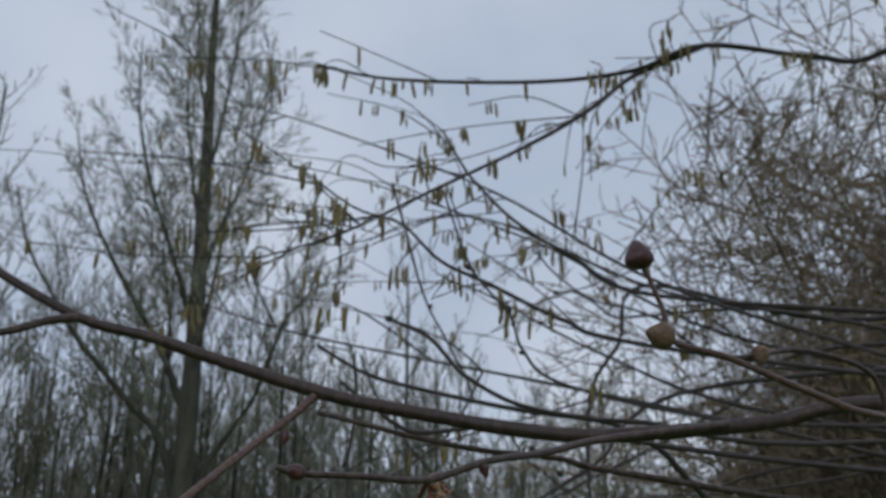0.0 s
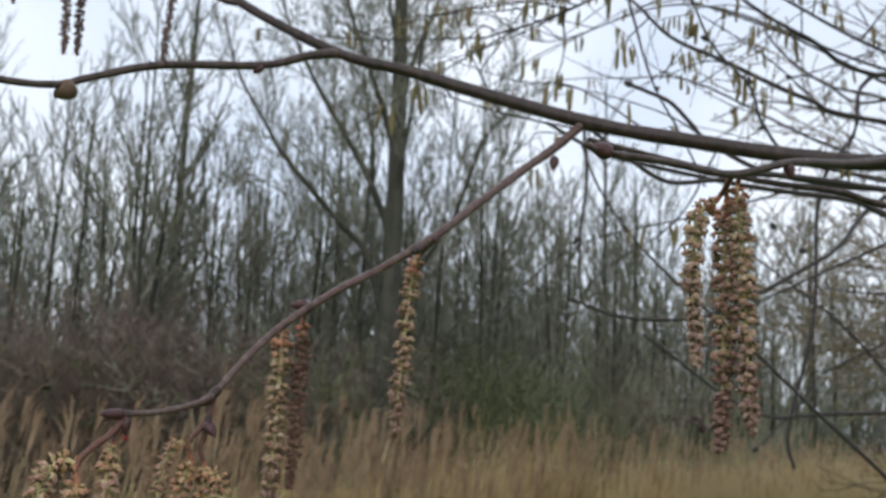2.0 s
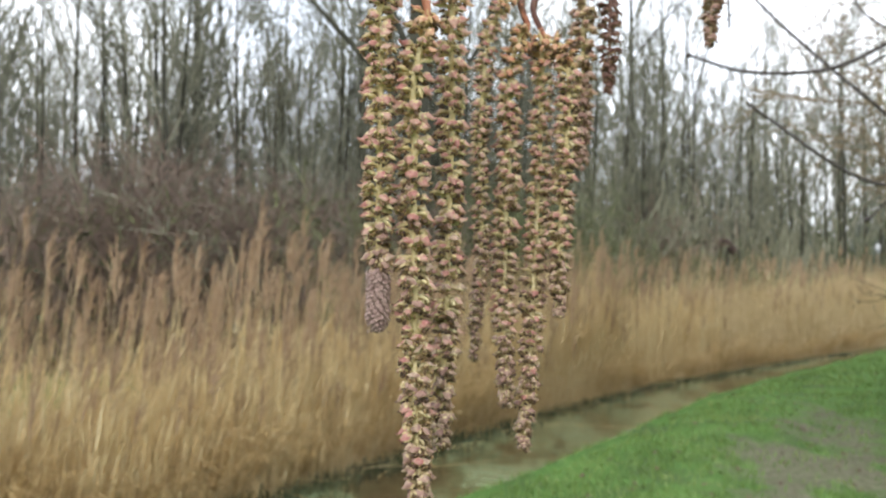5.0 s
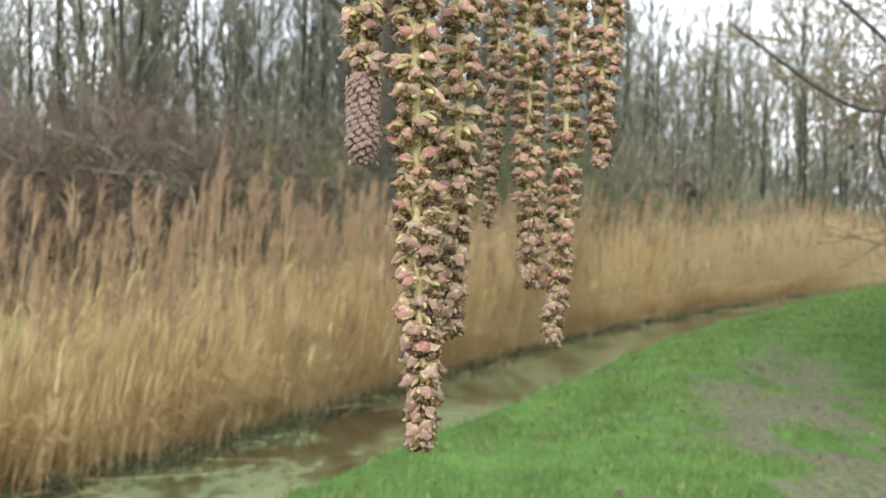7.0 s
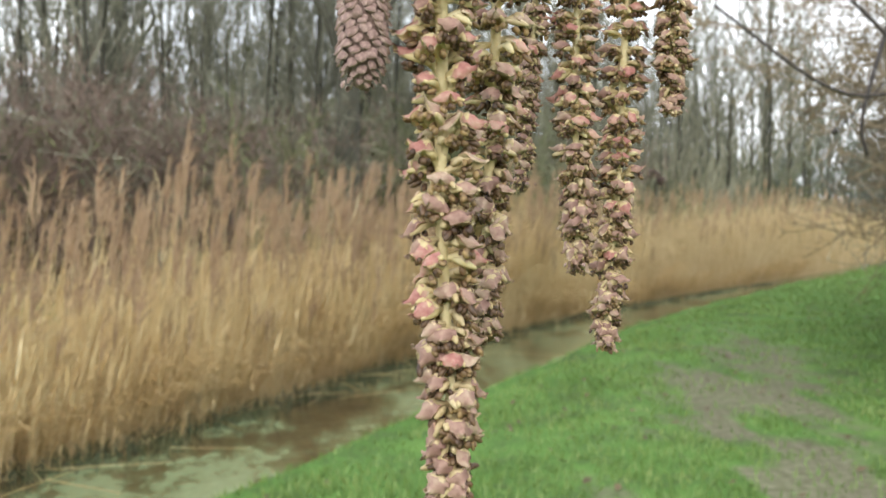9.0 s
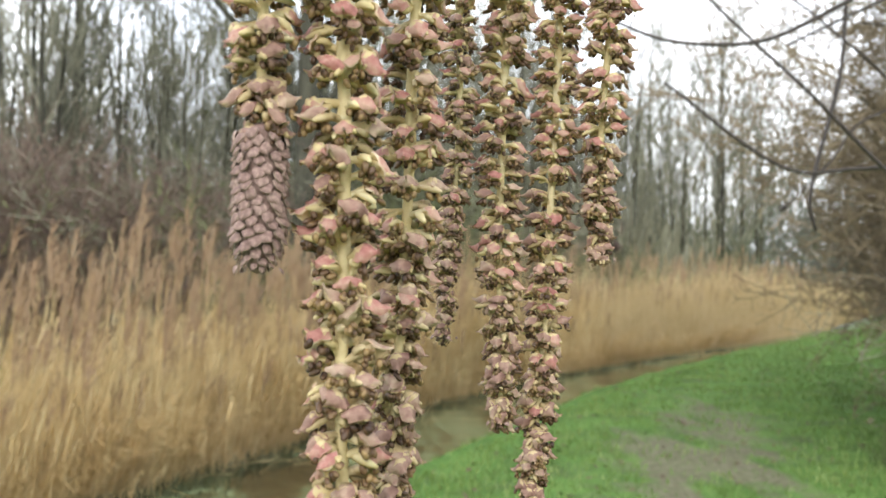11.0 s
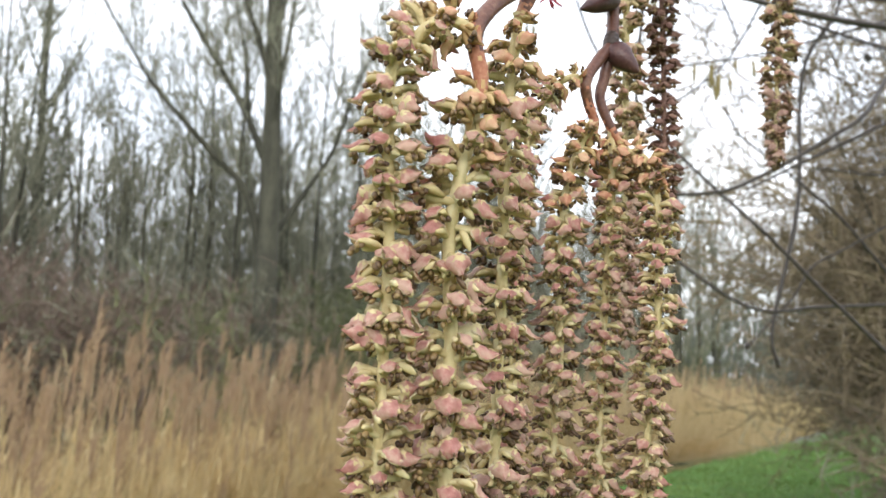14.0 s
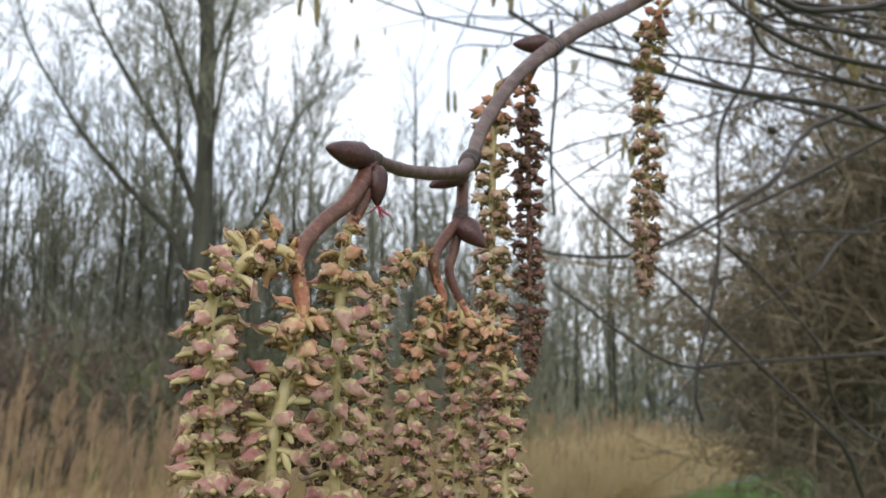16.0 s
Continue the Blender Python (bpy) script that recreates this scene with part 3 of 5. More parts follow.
# ---------- trees ----------
def grow(r, start, way, length, radius, level, segs, up=0.25, bend=0.18, kids=(5, 5, 3), spread=0.7, ratio=0.5, lo=0.25):
    """A limb of short pieces that sends out thinner limbs; appends (a, b, ra, rb, level)."""
    steps = (7, 5, 3, 2)[min(level, 3)]
    p, d = np.array(start, float), np.array(way, float)
    d /= np.linalg.norm(d)
    marks = []
    for i in range(steps):
        d = d + r.normal(size=3) * bend * (0.5 + 0.5 * level) * 0.5 + np.array([0, 0, up * 0.3])
        d /= np.linalg.norm(d)
        q = p + d * length / steps
        ra, rb = radius * (1 - 0.82 * i / steps), radius * (1 - 0.82 * (i + 1) / steps)
        segs.append((p, q, ra, rb, level))
        marks.append((i / steps, p, q, d.copy(), rb))
        p = q
    if level < len(kids):
        for _ in range(kids[level]):
            s = lo + (1 - lo) * r.random()
            i = min(int(s * steps), steps - 1)
            _, a, b, dd, rr = marks[i]
            at = a + (b - a) * r.random()
            side = np.cross(dd, r.normal(size=3))
            side /= np.linalg.norm(side)
            w = dd * (1 - spread * 0.5) + side * spread
            grow(r, at, w, length * ratio * (1.15 - 0.6 * s) * (0.8 + 0.4 * r.random()), max(rr * 0.62, 0.003), level + 1, segs, up, bend, kids, spread, ratio, 0.15)


def ribbons(a, b, ra):
    """Flat slips for the finest twigs."""
    d = b - a
    w = np.cross(d, np.array([[0.3, 1.0, 0.2]]))
    w /= np.linalg.norm(w, axis=1, keepdims=True) + 1e-9
    w *= ra[:, None]
    n = len(a)
    k = np.arange(n)
    return np.vstack([a - w, a + w, b + w * 0.4, b - w * 0.4]), np.stack([k, k + n, k + 2 * n, k + 3 * n], 1)


def tree_meshes(name, segs, cut=1, sides=(7, 4, 3), fine=0, least=0.0075, mat_twig=None):
    """Two meshes from limb pieces: the trunk, and all limbs and twigs."""
    out = []
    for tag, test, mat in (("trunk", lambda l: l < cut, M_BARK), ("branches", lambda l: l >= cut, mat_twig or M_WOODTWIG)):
        vs, qs, at = [], [], 0
        for lev in range(5):
            some = [s for s in segs if test(s[4]) and s[4] == lev]
            if not some or (fine and lev == fine):
                continue
            v, q = prisms([s[0] for s in some], [s[1] for s in some], np.maximum(np.array([s[2] for s in some]), least * 1.2 if fine else 0.002), np.maximum(np.array([s[3] for s in some]), least if fine else 0.0015), sides[min(lev, len(sides) - 1)])
            vs.append(v), qs.append(q + at)
            at += len(v)
        if tag == "branches" and fine:
            some = [s for i, s in enumerate(s for s in segs if s[4] == fine) if i % 3 or name != "wood_tree"]
            if some:
                v, q = ribbons(np.array([s[0] for s in some]), np.array([s[1] for s in some]), np.maximum(np.array([s[2] for s in some]), least) * (1.25 if name == "wood_tree" else 1.0))
                vs.append(v), qs.append(q + at)
        out.append(raw_mesh(f"{name}_{tag}", np.vstack(vs), np.vstack(qs), [mat]))
    return out


def tree(name, meshes, label, category, group=""):
    root = new(name)
    for m in meshes[:-1]:
        part("trunk", m, root)
    part("crown", meshes[-1], root, kind="stuff")
    return tagged(root, label, category, group)


def woodland():
    r = np.random.default_rng(21)
    kinds = []
    for i in range(8):
        stems, crown = [], []
        h = 8.2 + 3.2 * r.random()
        for s in range(1 + (i % 2)):
            segs = []
            w = np.array([0.05 * r.normal(), 0.05 * r.normal(), 1.0])
            grow(r, (0.25 * r.normal(), 0.25 * r.normal(), -0.1), w, h * (1 - 0.12 * s), 0.062 + 0.034 * r.random(), 0, segs, 0.40, 0.09, (17, 6, 3), 0.50, 0.34, 0.26)
            stems.append(tree_meshes("wood_tree", segs, fine=3)[0])
            crown += segs
        kinds.append(stems + [tree_meshes("wood_tree", crown, fine=3, least=0.0105)[1]])
    first = [tree("woodland_tree", k, "slender bare winter tree with grey-green bark and upright twigs", "tree", "bare trees of the wood") for k in kinds]
    spots = []
    for dist, n, lo, hi in ((24, 38, -34, 16), (30, 50, -34, 20), (37, 40, -34, 26), (46, 36, -32, 36), (58, 40, -32, 46)):
        for i in range(n):
            a = radians(lo + (hi - lo) * (i + r.random() * 0.9) / n)
            d = dist + 5.0 * r.random()
            x, y = d * math.sin(a), d * math.cos(a)
            if reed_x(y) - 6.0 < x < edge_x(y) + 8.0 and y < 75:
                continue
            spots.append((x, y, r.random() * 360, 0.8 + 0.35 * r.random() + (0.15 if d > 55 else 0)))
    for lo, hi, n, near, far, big in ((3, 23, 20, 40, 53, 1.28), (19, 50, 30, 58, 68, 1.55)):
        for i in range(n):
            a = radians(lo + (hi - lo) * (i + r.random() * 0.9) / n)
            d = near + (far - near) * r.random()
            x, y = d * math.sin(a), d * math.cos(a)
            if reed_x(y) - 5.0 < x < edge_x(y) + 6.0 and y < 75:
                continue
            spots.append((x, y, r.random() * 360, big * (0.85 + 0.3 * r.random())))
    for i, (x, y, a, s) in enumerate(spots):
        src = first[i % len(first)]
        ob = src if i < len(first) else copy_thing(src, pose(0, 0, 0))
        ob.matrix_basis = pose(x, y, -0.03, 0, 0, a) @ Matrix.Scale(s, 4)


woodland()


def big_tree():
    """The tall broad tree behind the reeds, with long rising limbs."""
    r = np.random.default_rng(4)
    trunk = spline([(0.02, 20, -0.1), (0.12, 20, 2.5), (0.13, 20, 5.2), (0.11, 20, 7.8), (0.02, 20, 11.0), (-0.08, 20, 14.5), (-0.1, 20, 17.5)], 3)
    rad = np.interp(np.arange(len(trunk)), [0, 6, 12, len(trunk) - 1], [0.27, 0.205, 0.125, 0.02])
    limbs = [([(0.08, 20, 3.7), (-0.29, 19.9, 5.2), (-0.93, 19.8, 5.9), (-1.58, 19.8, 6.6), (-2.12, 19.7, 7.2), (-2.56, 19.7, 7.9), (-3.1, 19.6, 8.8), (-3.4, 19.6, 9.8)], 0.080),
             ([(0.12, 20, 5.6), (-0.32, 20.1, 6.7), (-0.82, 20.2, 7.6), (-1.32, 20.3, 8.4), (-1.83, 20.4, 9.3), (-2.3, 20.4, 10.3), (-2.6, 20.5, 11.6)], 0.082),
             ([(0.12, 20, 7.2), (-0.18, 19.9, 8.2), (-0.57, 19.8, 9.2), (-1.0, 19.7, 10.3), (-1.35, 19.6, 11.7), (-1.5, 19.6, 13.2)], 0.072),
             ([(0.12, 20, 8.3), (0.37, 20.1, 9.5), (0.78, 20.2, 10.7), (1.1, 20.3, 12.2), (1.25, 20.3, 13.6)], 0.060),
             ([(0.15, 20, 4.3), (0.71, 20.1, 5.2), (1.27, 20.2, 6.1), (1.57, 20.2, 7.0), (1.87, 20.3, 7.9), (2.31, 20.3, 8.5), (2.6, 20.3, 9.4)], 0.065),
             ([(0.10, 20, 6.3), (0.25, 19.6, 7.4), (0.42, 19.3, 8.6), (0.55, 19.1, 10.2), (0.6, 19.0, 11.8)], 0.060),
             ([(0.06, 20, 9.4), (-0.22, 20.3, 10.8), (-0.45, 20.5, 12.4), (-0.6, 20.6, 14.4)], 0.055),
             ([(0.03, 20, 10.4), (0.28, 19.7, 12.0), (0.45, 19.5, 13.8), (0.5, 19.5, 15.4)], 0.048),
             ([(-0.32, 20.1, 6.7), (-0.40, 20.3, 7.8), (-0.62, 20.5, 9.0), (-0.75, 20.6, 10.6)], 0.045),
             ([(-0.02, 20, 11.8), (-0.3, 19.8, 13.2), (-0.5, 19.7, 15.0)], 0.040)]
    root = tagged(new("tall_tree"), "tall bare tree with a thick trunk and long rising limbs", "tree")
    v, q, t = tube(trunk, rad, 12, r, 0.03)
    bole = part("trunk", raw_mesh("tall_trunk", v, [q, t], [M_BARK]), root)
    twigs = []
    for pts, ra in limbs:
        path = spline(pts, 4)
        v, q, t = tube(path, [ra, ra * 0.6, ra * 0.2], 8, r, 0.04)
        part("limb", raw_mesh("limb", v, [q, t], [M_BARK]), root)
        for k in range(19):
            f = 0.15 + 0.85 * (k + r.random()) / 19
            i = min(int(f * (len(path) - 1)), len(path) - 2)
            ahead = path[i + 1] - path[i]
            ahead /= np.linalg.norm(ahead)
            out = np.cross(ahead, r.normal(size=3))
            out /= np.linalg.norm(out)
            grow(r, path[i], ahead * 0.75 + out * 0.5, (1.9 - 0.8 * f) * (0.7 + 0.6 * r.random()), max(ra * 0.35 * (1 - 0.6 * f), 0.010), 2, twigs, 0.26, 0.13, (0, 0, 11, 6), 0.55, 0.45, 0.15)
    thick = [s for s in twigs if s[4] == 2]
    v1, q1 = prisms([s[0] for s in thick], [s[1] for s in thick], np.array([s[2] for s in thick]), np.array([s[3] for s in thick]), 4)
    thin = [s for s in twigs if s[4] > 2]
    v2, q2 = ribbons(np.array([s[0] for s in thin]), np.array([s[1] for s in thin]), np.maximum(np.array([s[2] for s in thin]), 0.0065))
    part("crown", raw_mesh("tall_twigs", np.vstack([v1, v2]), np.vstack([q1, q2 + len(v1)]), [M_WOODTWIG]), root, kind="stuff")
    v, q, t = tube(np.array([(0.10, 19.95, 7.72), (0.24, 19.9, 7.80), (0.32, 19.9, 7.83)]), [0.12, 0.10, 0.05], 8)
    part("knot", raw_mesh("knot", v, [q, t], [M_BARK]), bole)


big_tree()


def poplar():
    r = np.random.default_rng(9)
    segs = []
    grow(r, (0, 0, -0.1), (0.01, 0, 1), 17.5, 0.17, 0, segs, 0.5, 0.04, (40, 7, 4), 0.6, 0.2, 0.15)
    t = tree("poplar_tree", tree_meshes("poplar", segs, fine=3), "tall straight bare poplar with a pale green trunk", "tree")
    t.matrix_basis = pose(-6.1, 29.5, 0)
    t2 = copy_thing(t, pose(9.0, 42, 0, 0, 0, 130))
    t3 = copy_thing(t, pose(-14.0, 34, 0, 0, 0, 60))


poplar()


def shrubs():
    r = np.random.default_rng(31)
    kinds = []
    for i, mat in enumerate((M_BRUSH, M_BRUSHRED, M_MOSS, M_BRUSHRED)):
        a, b, ra, rb = [], [], [], []
        for s in range(40):
            an, lean = r.random() * 6.283, 0.15 + 0.5 * r.random()
            p = np.array([0.35 * r.normal(), 0.35 * r.normal(), -0.1])
            d = np.array([math.cos(an) * lean, math.sin(an) * lean, 1.0])
            ln = 1.5 + 1.3 * r.random()
            for k in range(5):
                q = p + d / np.linalg.norm(d) * ln / 5
                a.append(p), b.append(q), ra.append(0.014 * (1 - k * 0.17)), rb.append(0.014 * (1 - (k + 1) * 0.17))
                for _ in range(4):
                    e = q + r.normal(size=3) * 0.16 + np.array([0, 0, 0.28])
                    a.append(q), b.append(e), ra.append(0.006), rb.append(0.004)
                    for _ in range(2):
                        g = e + r.normal(size=3) * 0.10 + np.array([0, 0, 0.14])
                        a.append(e), b.append(g), ra.append(0.0055), rb.append(0.003)
                p, d = q, d + r.normal(size=3) * 0.18
        a, b, ra, rb = np.array(a), np.array(b), np.array(ra), np.array(rb)
        big = ra > 0.0061
        v1, q1 = prisms(a[big], b[big], ra[big], rb[big])
        v2, q2 = ribbons(a[~big], b[~big], ra[~big])
        stems = raw_mesh("shrub_stems", np.vstack([v1, v2]), np.vstack([q1, q2 + len(v1)]), [mat])
        n = (350, 120, 420, 80)[i]
        c = np.stack([0.45 * r.normal(size=n), 0.45 * r.normal(size=n), np.abs(r.normal(size=n)) * (0.9, 0.8, 1.1, 0.8)[i] + 0.1], 1)
        u, w = r.normal(size=(n, 3)) * 0.022, r.normal(size=(n, 3)) * 0.022
        leaves = raw_mesh("shrub_leaves", np.stack([c - u, c - w, c + u, c + w], 1).reshape(-1, 3), np.arange(4 * n).reshape(-1, 4), [M_IVY], smooth=False)
        root = new("shrub")
        part("thicket", stems, root, kind="stuff")
        part("foliage", leaves, root, kind="stuff")
        tagged(root, ("brown leafless thicket with a few bramble leaves", "reddish bare thicket of thin stems", "olive-green mossy thicket with a few leaves", "reddish brown bare bush")[i], "shrub", "thicket behind the reeds")
        kinds.append(root)
    used = set()
    for i in range(88):
        a = radians(-32 + (60 if i < 84 else 78) * ((i * 0.618) % 1.0))
        
        d = 18.5 + 20 * r.random() + (7 if a > radians(6) else 0)
        x, y = d * math.sin(a), d * math.cos(a)
        if i >= 84:
            x, y = x * 58 / d, y * 58 / d
            if reed_x(y) - 7 < x < edge_x(y) + 9:
                x = reed_x(y) - 8
        elif x > reed_x(y) - 5.2:
            x = reed_x(y) - 5.5 - 4 * r.random()
        k = 2 if i >= 84 else 1 if (x < -3 and r.random() < 0.6) else (2 if x > 0 and r.random() < 0.6 else int(r.integers(0, 4)))
        src = kinds[k]
        ob = copy_thing(src, pose(0, 0, 0)) if k in used else src
        used.add(k)
        s = (1.15 if x < 0 else 1.1) * (0.8 + 0.45 * r.random()) * (1.6 if i >= 84 else 1)
        ob.matrix_basis = pose(x, y, -0.05, 0, 0, r.random() * 360) @ Matrix.Diagonal((1.6 * s, 1.6 * s, s, 1))

    ob = copy_thing(kinds[2], pose(0, 0, 0))
    ob.matrix_basis = pose(5.25, 8.6, -0.02, 0, 0, 60) @ Matrix.Diagonal((0.28, 0.28, 0.16, 1))
    # a clump of mossy bushes behind the reeds, and brown ones on the far side of the lawn
    for k, x, y, w, h in ((2, 2.5, 25.0, 1.7, 1.75), (2, 3.7, 26.0, 1.7, 1.6), (2, 3.2, 24.2, 1.6, 1.35), (3, 18.8, 22.6, 2.2, 1.9), (3, 11.6, 15.0, 1.5, 1.5), (1, 9.7, 12.0, 1.2, 1.25), (3, 6.15, 8.6, 0.85, 0.62), (0, 7.4, 9.6, 1.1, 0.9), (3, 8.6, 11.6, 1.2, 1.0), (0, 6.9, 8.7, 1.3, 0.8),
                          (1, -5.7, 18.4, 1.5, 1.45), (3, -4.8, 18.9, 1.6, 1.6), (1, -4.0, 18.3, 1.5, 1.5), (3, -3.2, 19.0, 1.5, 1.4), (1, -6.8, 19.5, 1.6, 1.3), (2, 1.6, 23.8, 1.6, 1.5), (2, 3.0, 23.2, 1.7, 1.45), (1, 7.1, 34.0, 2.0, 1.7)):
        copy_thing(kinds[k], pose(0, 0, 0)).matrix_basis = pose(x, y, -0.05, 0, 0, r.random() * 360) @ Matrix.Diagonal((w, w, h, 1))


shrubs()


def far_wood():
    """The dense far edge of the wood, a mass of twigs behind the trees."""
    r = np.random.default_rng(77)
    n = 64000
    a = np.radians(-38 + 92 * r.random(n))
    d = 74 + 14 * r.random(n)
    crest = 5.0 - 2.6 * (a < -0.12) + 1.5 * np.sin(a * 23) * np.sin(a * 9.1 + 1) + 1.2 * np.sin(a * 61)
    z = np.abs(r.normal(size=n)) * crest
    p = np.stack([d * np.sin(a), d * np.cos(a), z], 1)
    e = p + np.stack([0.35 * r.normal(size=n), 0.35 * r.normal(size=n), 0.7 + 0.8 * r.random(n)], 1)
    v, q = ribbons(p, e, 0.025 + 0.03 * r.random(n))
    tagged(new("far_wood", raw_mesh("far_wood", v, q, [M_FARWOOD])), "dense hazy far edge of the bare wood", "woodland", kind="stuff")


far_wood()


def undergrowth():
    """Bare scrub that fills the floor of the wood between the trunks."""
    r = np.random.default_rng(78)
    n = 62000
    a = np.radians(-38 + 62 * r.random(n))
    d = 27 + 28 * r.random(n)
    z = np.abs(r.normal(size=n)) * (1.35 + 0.02 * d) * np.where(a < -0.12, 0.75, 1.0)
    x, y = d * np.sin(a), d * np.cos(a)
    ok = x < reed_x(y) - 6
    x, y, z, d, n = x[ok], y[ok], z[ok], d[ok], int(ok.sum())
    p = np.stack([x, y, z], 1)
    e = p + np.stack([0.25 * r.normal(size=n), 0.25 * r.normal(size=n), 0.5 + 0.6 * r.random(n)], 1)
    v, q = ribbons(p, e, (0.0004 + 0.0003 * r.random(n)) * d)
    tagged(new("undergrowth", raw_mesh("undergrowth", v, q, [M_BRUSH])), "dense dark leafless scrub on the floor of the wood", "undergrowth", kind="stuff")


undergrowth()


def pollards():
    r = np.random.default_rng(8)
    for i, (x, y, h, twigs) in enumerate(((8.95, 38, 2.75, 0), (11.45, 38, 3.05, 0), (6.3, 37, 2.5, 60))):
        root = new("pollard_willow")
        tv, tq, tt = tube(spline([(0, 0, -0.1), (0.04, 0, h * 0.5), (0, 0, h - 0.1)], 4), [0.26, 0.2, 0.24], 10, r, 0.05)
        bole = part("trunk", raw_mesh("pollard_trunk", tv, [tq, tt], [M_BARK]), root)
        bm = bmesh.new()
        for _ in range(16):
            m = Matrix.Translation((0.24 * r.normal(), 0.2 * r.normal(), h + 0.12 * r.normal())) @ Matrix.Scale(0.10 + 0.12 * r.random(), 4)
            bmesh.ops.create_icosphere(bm, subdivisions=2, radius=1.0, matrix=m)
        for vv in bm.verts:
            vv.co += Vector(noise.noise_vector(vv.co * 9)) * 0.05
        me = bpy.data.meshes.new("pollard_head")
        bm.to_mesh(me)
        bm.free()
        me.materials.append(M_HEAD)
        part("head", me, bole, "knobbly dark pollarded head")
        if twigs:
            a = np.array([[0.2 * r.normal(), 0.2 * r.normal(), h] for _ in range(twigs)])
            b = a * [3.0, 3.0, 1] + np.array([[0.12 * r.normal(), 0.1 * r.normal(), 1.2 + 0.5 * r.random()] for _ in range(twigs)])
            v, q = prisms(a, b, np.full(twigs, 0.014), np.full(twigs, 0.004))
            part("broom", raw_mesh("pollard_twigs", v, q, [M_BRUSHRED]), root)
        root.matrix_basis = pose(x, y, 0, 0, 0, r.random() * 360)
        tagged(root, "short pollarded willow with a knobbly head" if not twigs else "pollarded willow with a broom of reddish shoots", "willow", "pollard willows")


pollards()


def side_hazel():
    """The many-stemmed hazel standing on the lawn further on."""
    r = np.random.default_rng(14)
    segs = []
    for i in range(38):
        an, lean = i * 2.4, 0.12 + 0.62 * r.random()
        w = np.array([math.cos(an) * lean, math.sin(an) * lean, 1.0])
        grow(r, (0.3 * math.cos(an), 0.3 * math.sin(an), -0.05), w, 4.2 + 1.4 * r.random(), 0.017, 0, segs, 0.02, 0.20, (13, 8, 5), 0.8, 0.42, 0.24)
    root = new("hazel_bush")
    ms = tree_meshes("side_hazel", segs, fine=3, least=0.0052, mat_twig=M_HAZELTWIG)
    part("stool", ms[0], root, kind="stuff")
    part("crown", ms[1], root, kind="stuff")
    ends = [s for s in segs if s[4] >= 2]
    pick = r.choice(len(ends), 3200, replace=False)
    a = np.array([ends[i][1] for i in pick])
    ln = 0.035 + 0.03 * r.random(len(a))
    m1 = a - np.stack([0 * ln, 0 * ln, ln * 0.15], 1)
    m2 = a - np.stack([0.1 * ln, 0 * ln, ln], 1)
    v1, q1 = prisms(a, m1, np.full(len(a), 0.001), np.full(len(a), 0.0042), 4)
    v2, q2 = prisms(m1, m2, np.full(len(a), 0.0042), np.full(len(a), 0.0034), 4)
    part("catkin_fringe", raw_mesh("side_catkins", np.vstack([v1, v2]), np.vstack([q1, q2 + len(v1)]), [M_SMALLCAT]), root, "small yellowish hanging catkins", "stuff")
    tagged(root, "many-stemmed bare hazel bush hung with small catkins", "hazel bush")
    root.matrix_basis = pose(7.6, 8.0, 0, 0, 0, 20) @ Matrix.Diagonal((1.2, 1.2, 1.28, 1))
    for x, y, a, k, tall in ((9.0, 11.2, 200, 1.15, 0.98), (7.9, 9.6, 310, 0.9, 0.80), (10.4, 8.9, 130, 1.35, 1.5), (12.2, 11.9, 250, 1.3, 1.3), (15.4, 13.8, 70, 1.5, 1.4)):
        copy_thing(root, pose(0, 0, 0)).matrix_basis = pose(x, y, 0, 0, 0, a) @ Matrix.Diagonal((k, k, tall, 1))


side_hazel()


# ---------- the hazel over the camera: its stem, branches, twigs and buds ----------
hazel = tagged(new("hazel_tree"), "bare hazel with thin arching branches and swelling buds", "hazel tree")
rngh = np.random.default_rng(3)


def branch(name, pts, radii, mat=None, sides=10, steps=8, rough=0.03, label=""):
    p = spline(pts, steps)
    v, q, t = tube(p, radii, sides, rngh, rough)
    if name == "stalk":
        # red stalks pass into ochre where the catkin begins
        ring = np.arange(len(q)) // sides / (len(p) - 1) + 0.05 * rngh.normal(size=len(q))
        me = raw_mesh(name, v, [q, t], [mat, M_ORANGE, M_BASE], np.concatenate([np.where(ring > 0.93, 2, np.where(ring > 0.76, 1, 0)), np.zeros(sides), np.full(sides, 2)]))
    else:
        me = raw_mesh(name, v, [q, t], [mat or M_TWIG])
    return part(name, me, hazel, label)


branch("stem", [(1.75, 0.75, -0.1), (1.72, 0.72, 0.8), (1.62, 0.66, 1.5), (1.5, 0.6, 2.3), (1.35, 0.6, 3.2)], [0.035, 0.03, 0.022, 0.014], M_TWIG, 12)
branch("branch", [(1.64, 0.67, 1.42), (1.1, 0.50, 1.72), (0.75, 0.42, 1.815), (0.51, 0.42, 1.803), (0.445, 0.430, 1.791), (0.36, 0.435, 1.781), (0.318, 0.443, 1.783), (0.27, 0.455, 1.791), (0.224, 0.468, 1.801), (0.165, 0.490, 1.822), (0.136, 0.497, 1.832), (0.099, 0.504, 1.842), (0.044, 0.531, 1.877), (0.013, 0.550, 1.909), (-0.012, 0.560, 1.931), (-0.08, 0.58, 1.99)],
       [0.008, 0.0052, 0.0041, 0.0038, 0.0037, 0.0035, 0.0033, 0.0029, 0.0024, 0.0017, 0.0013], M_TWIG, 12)
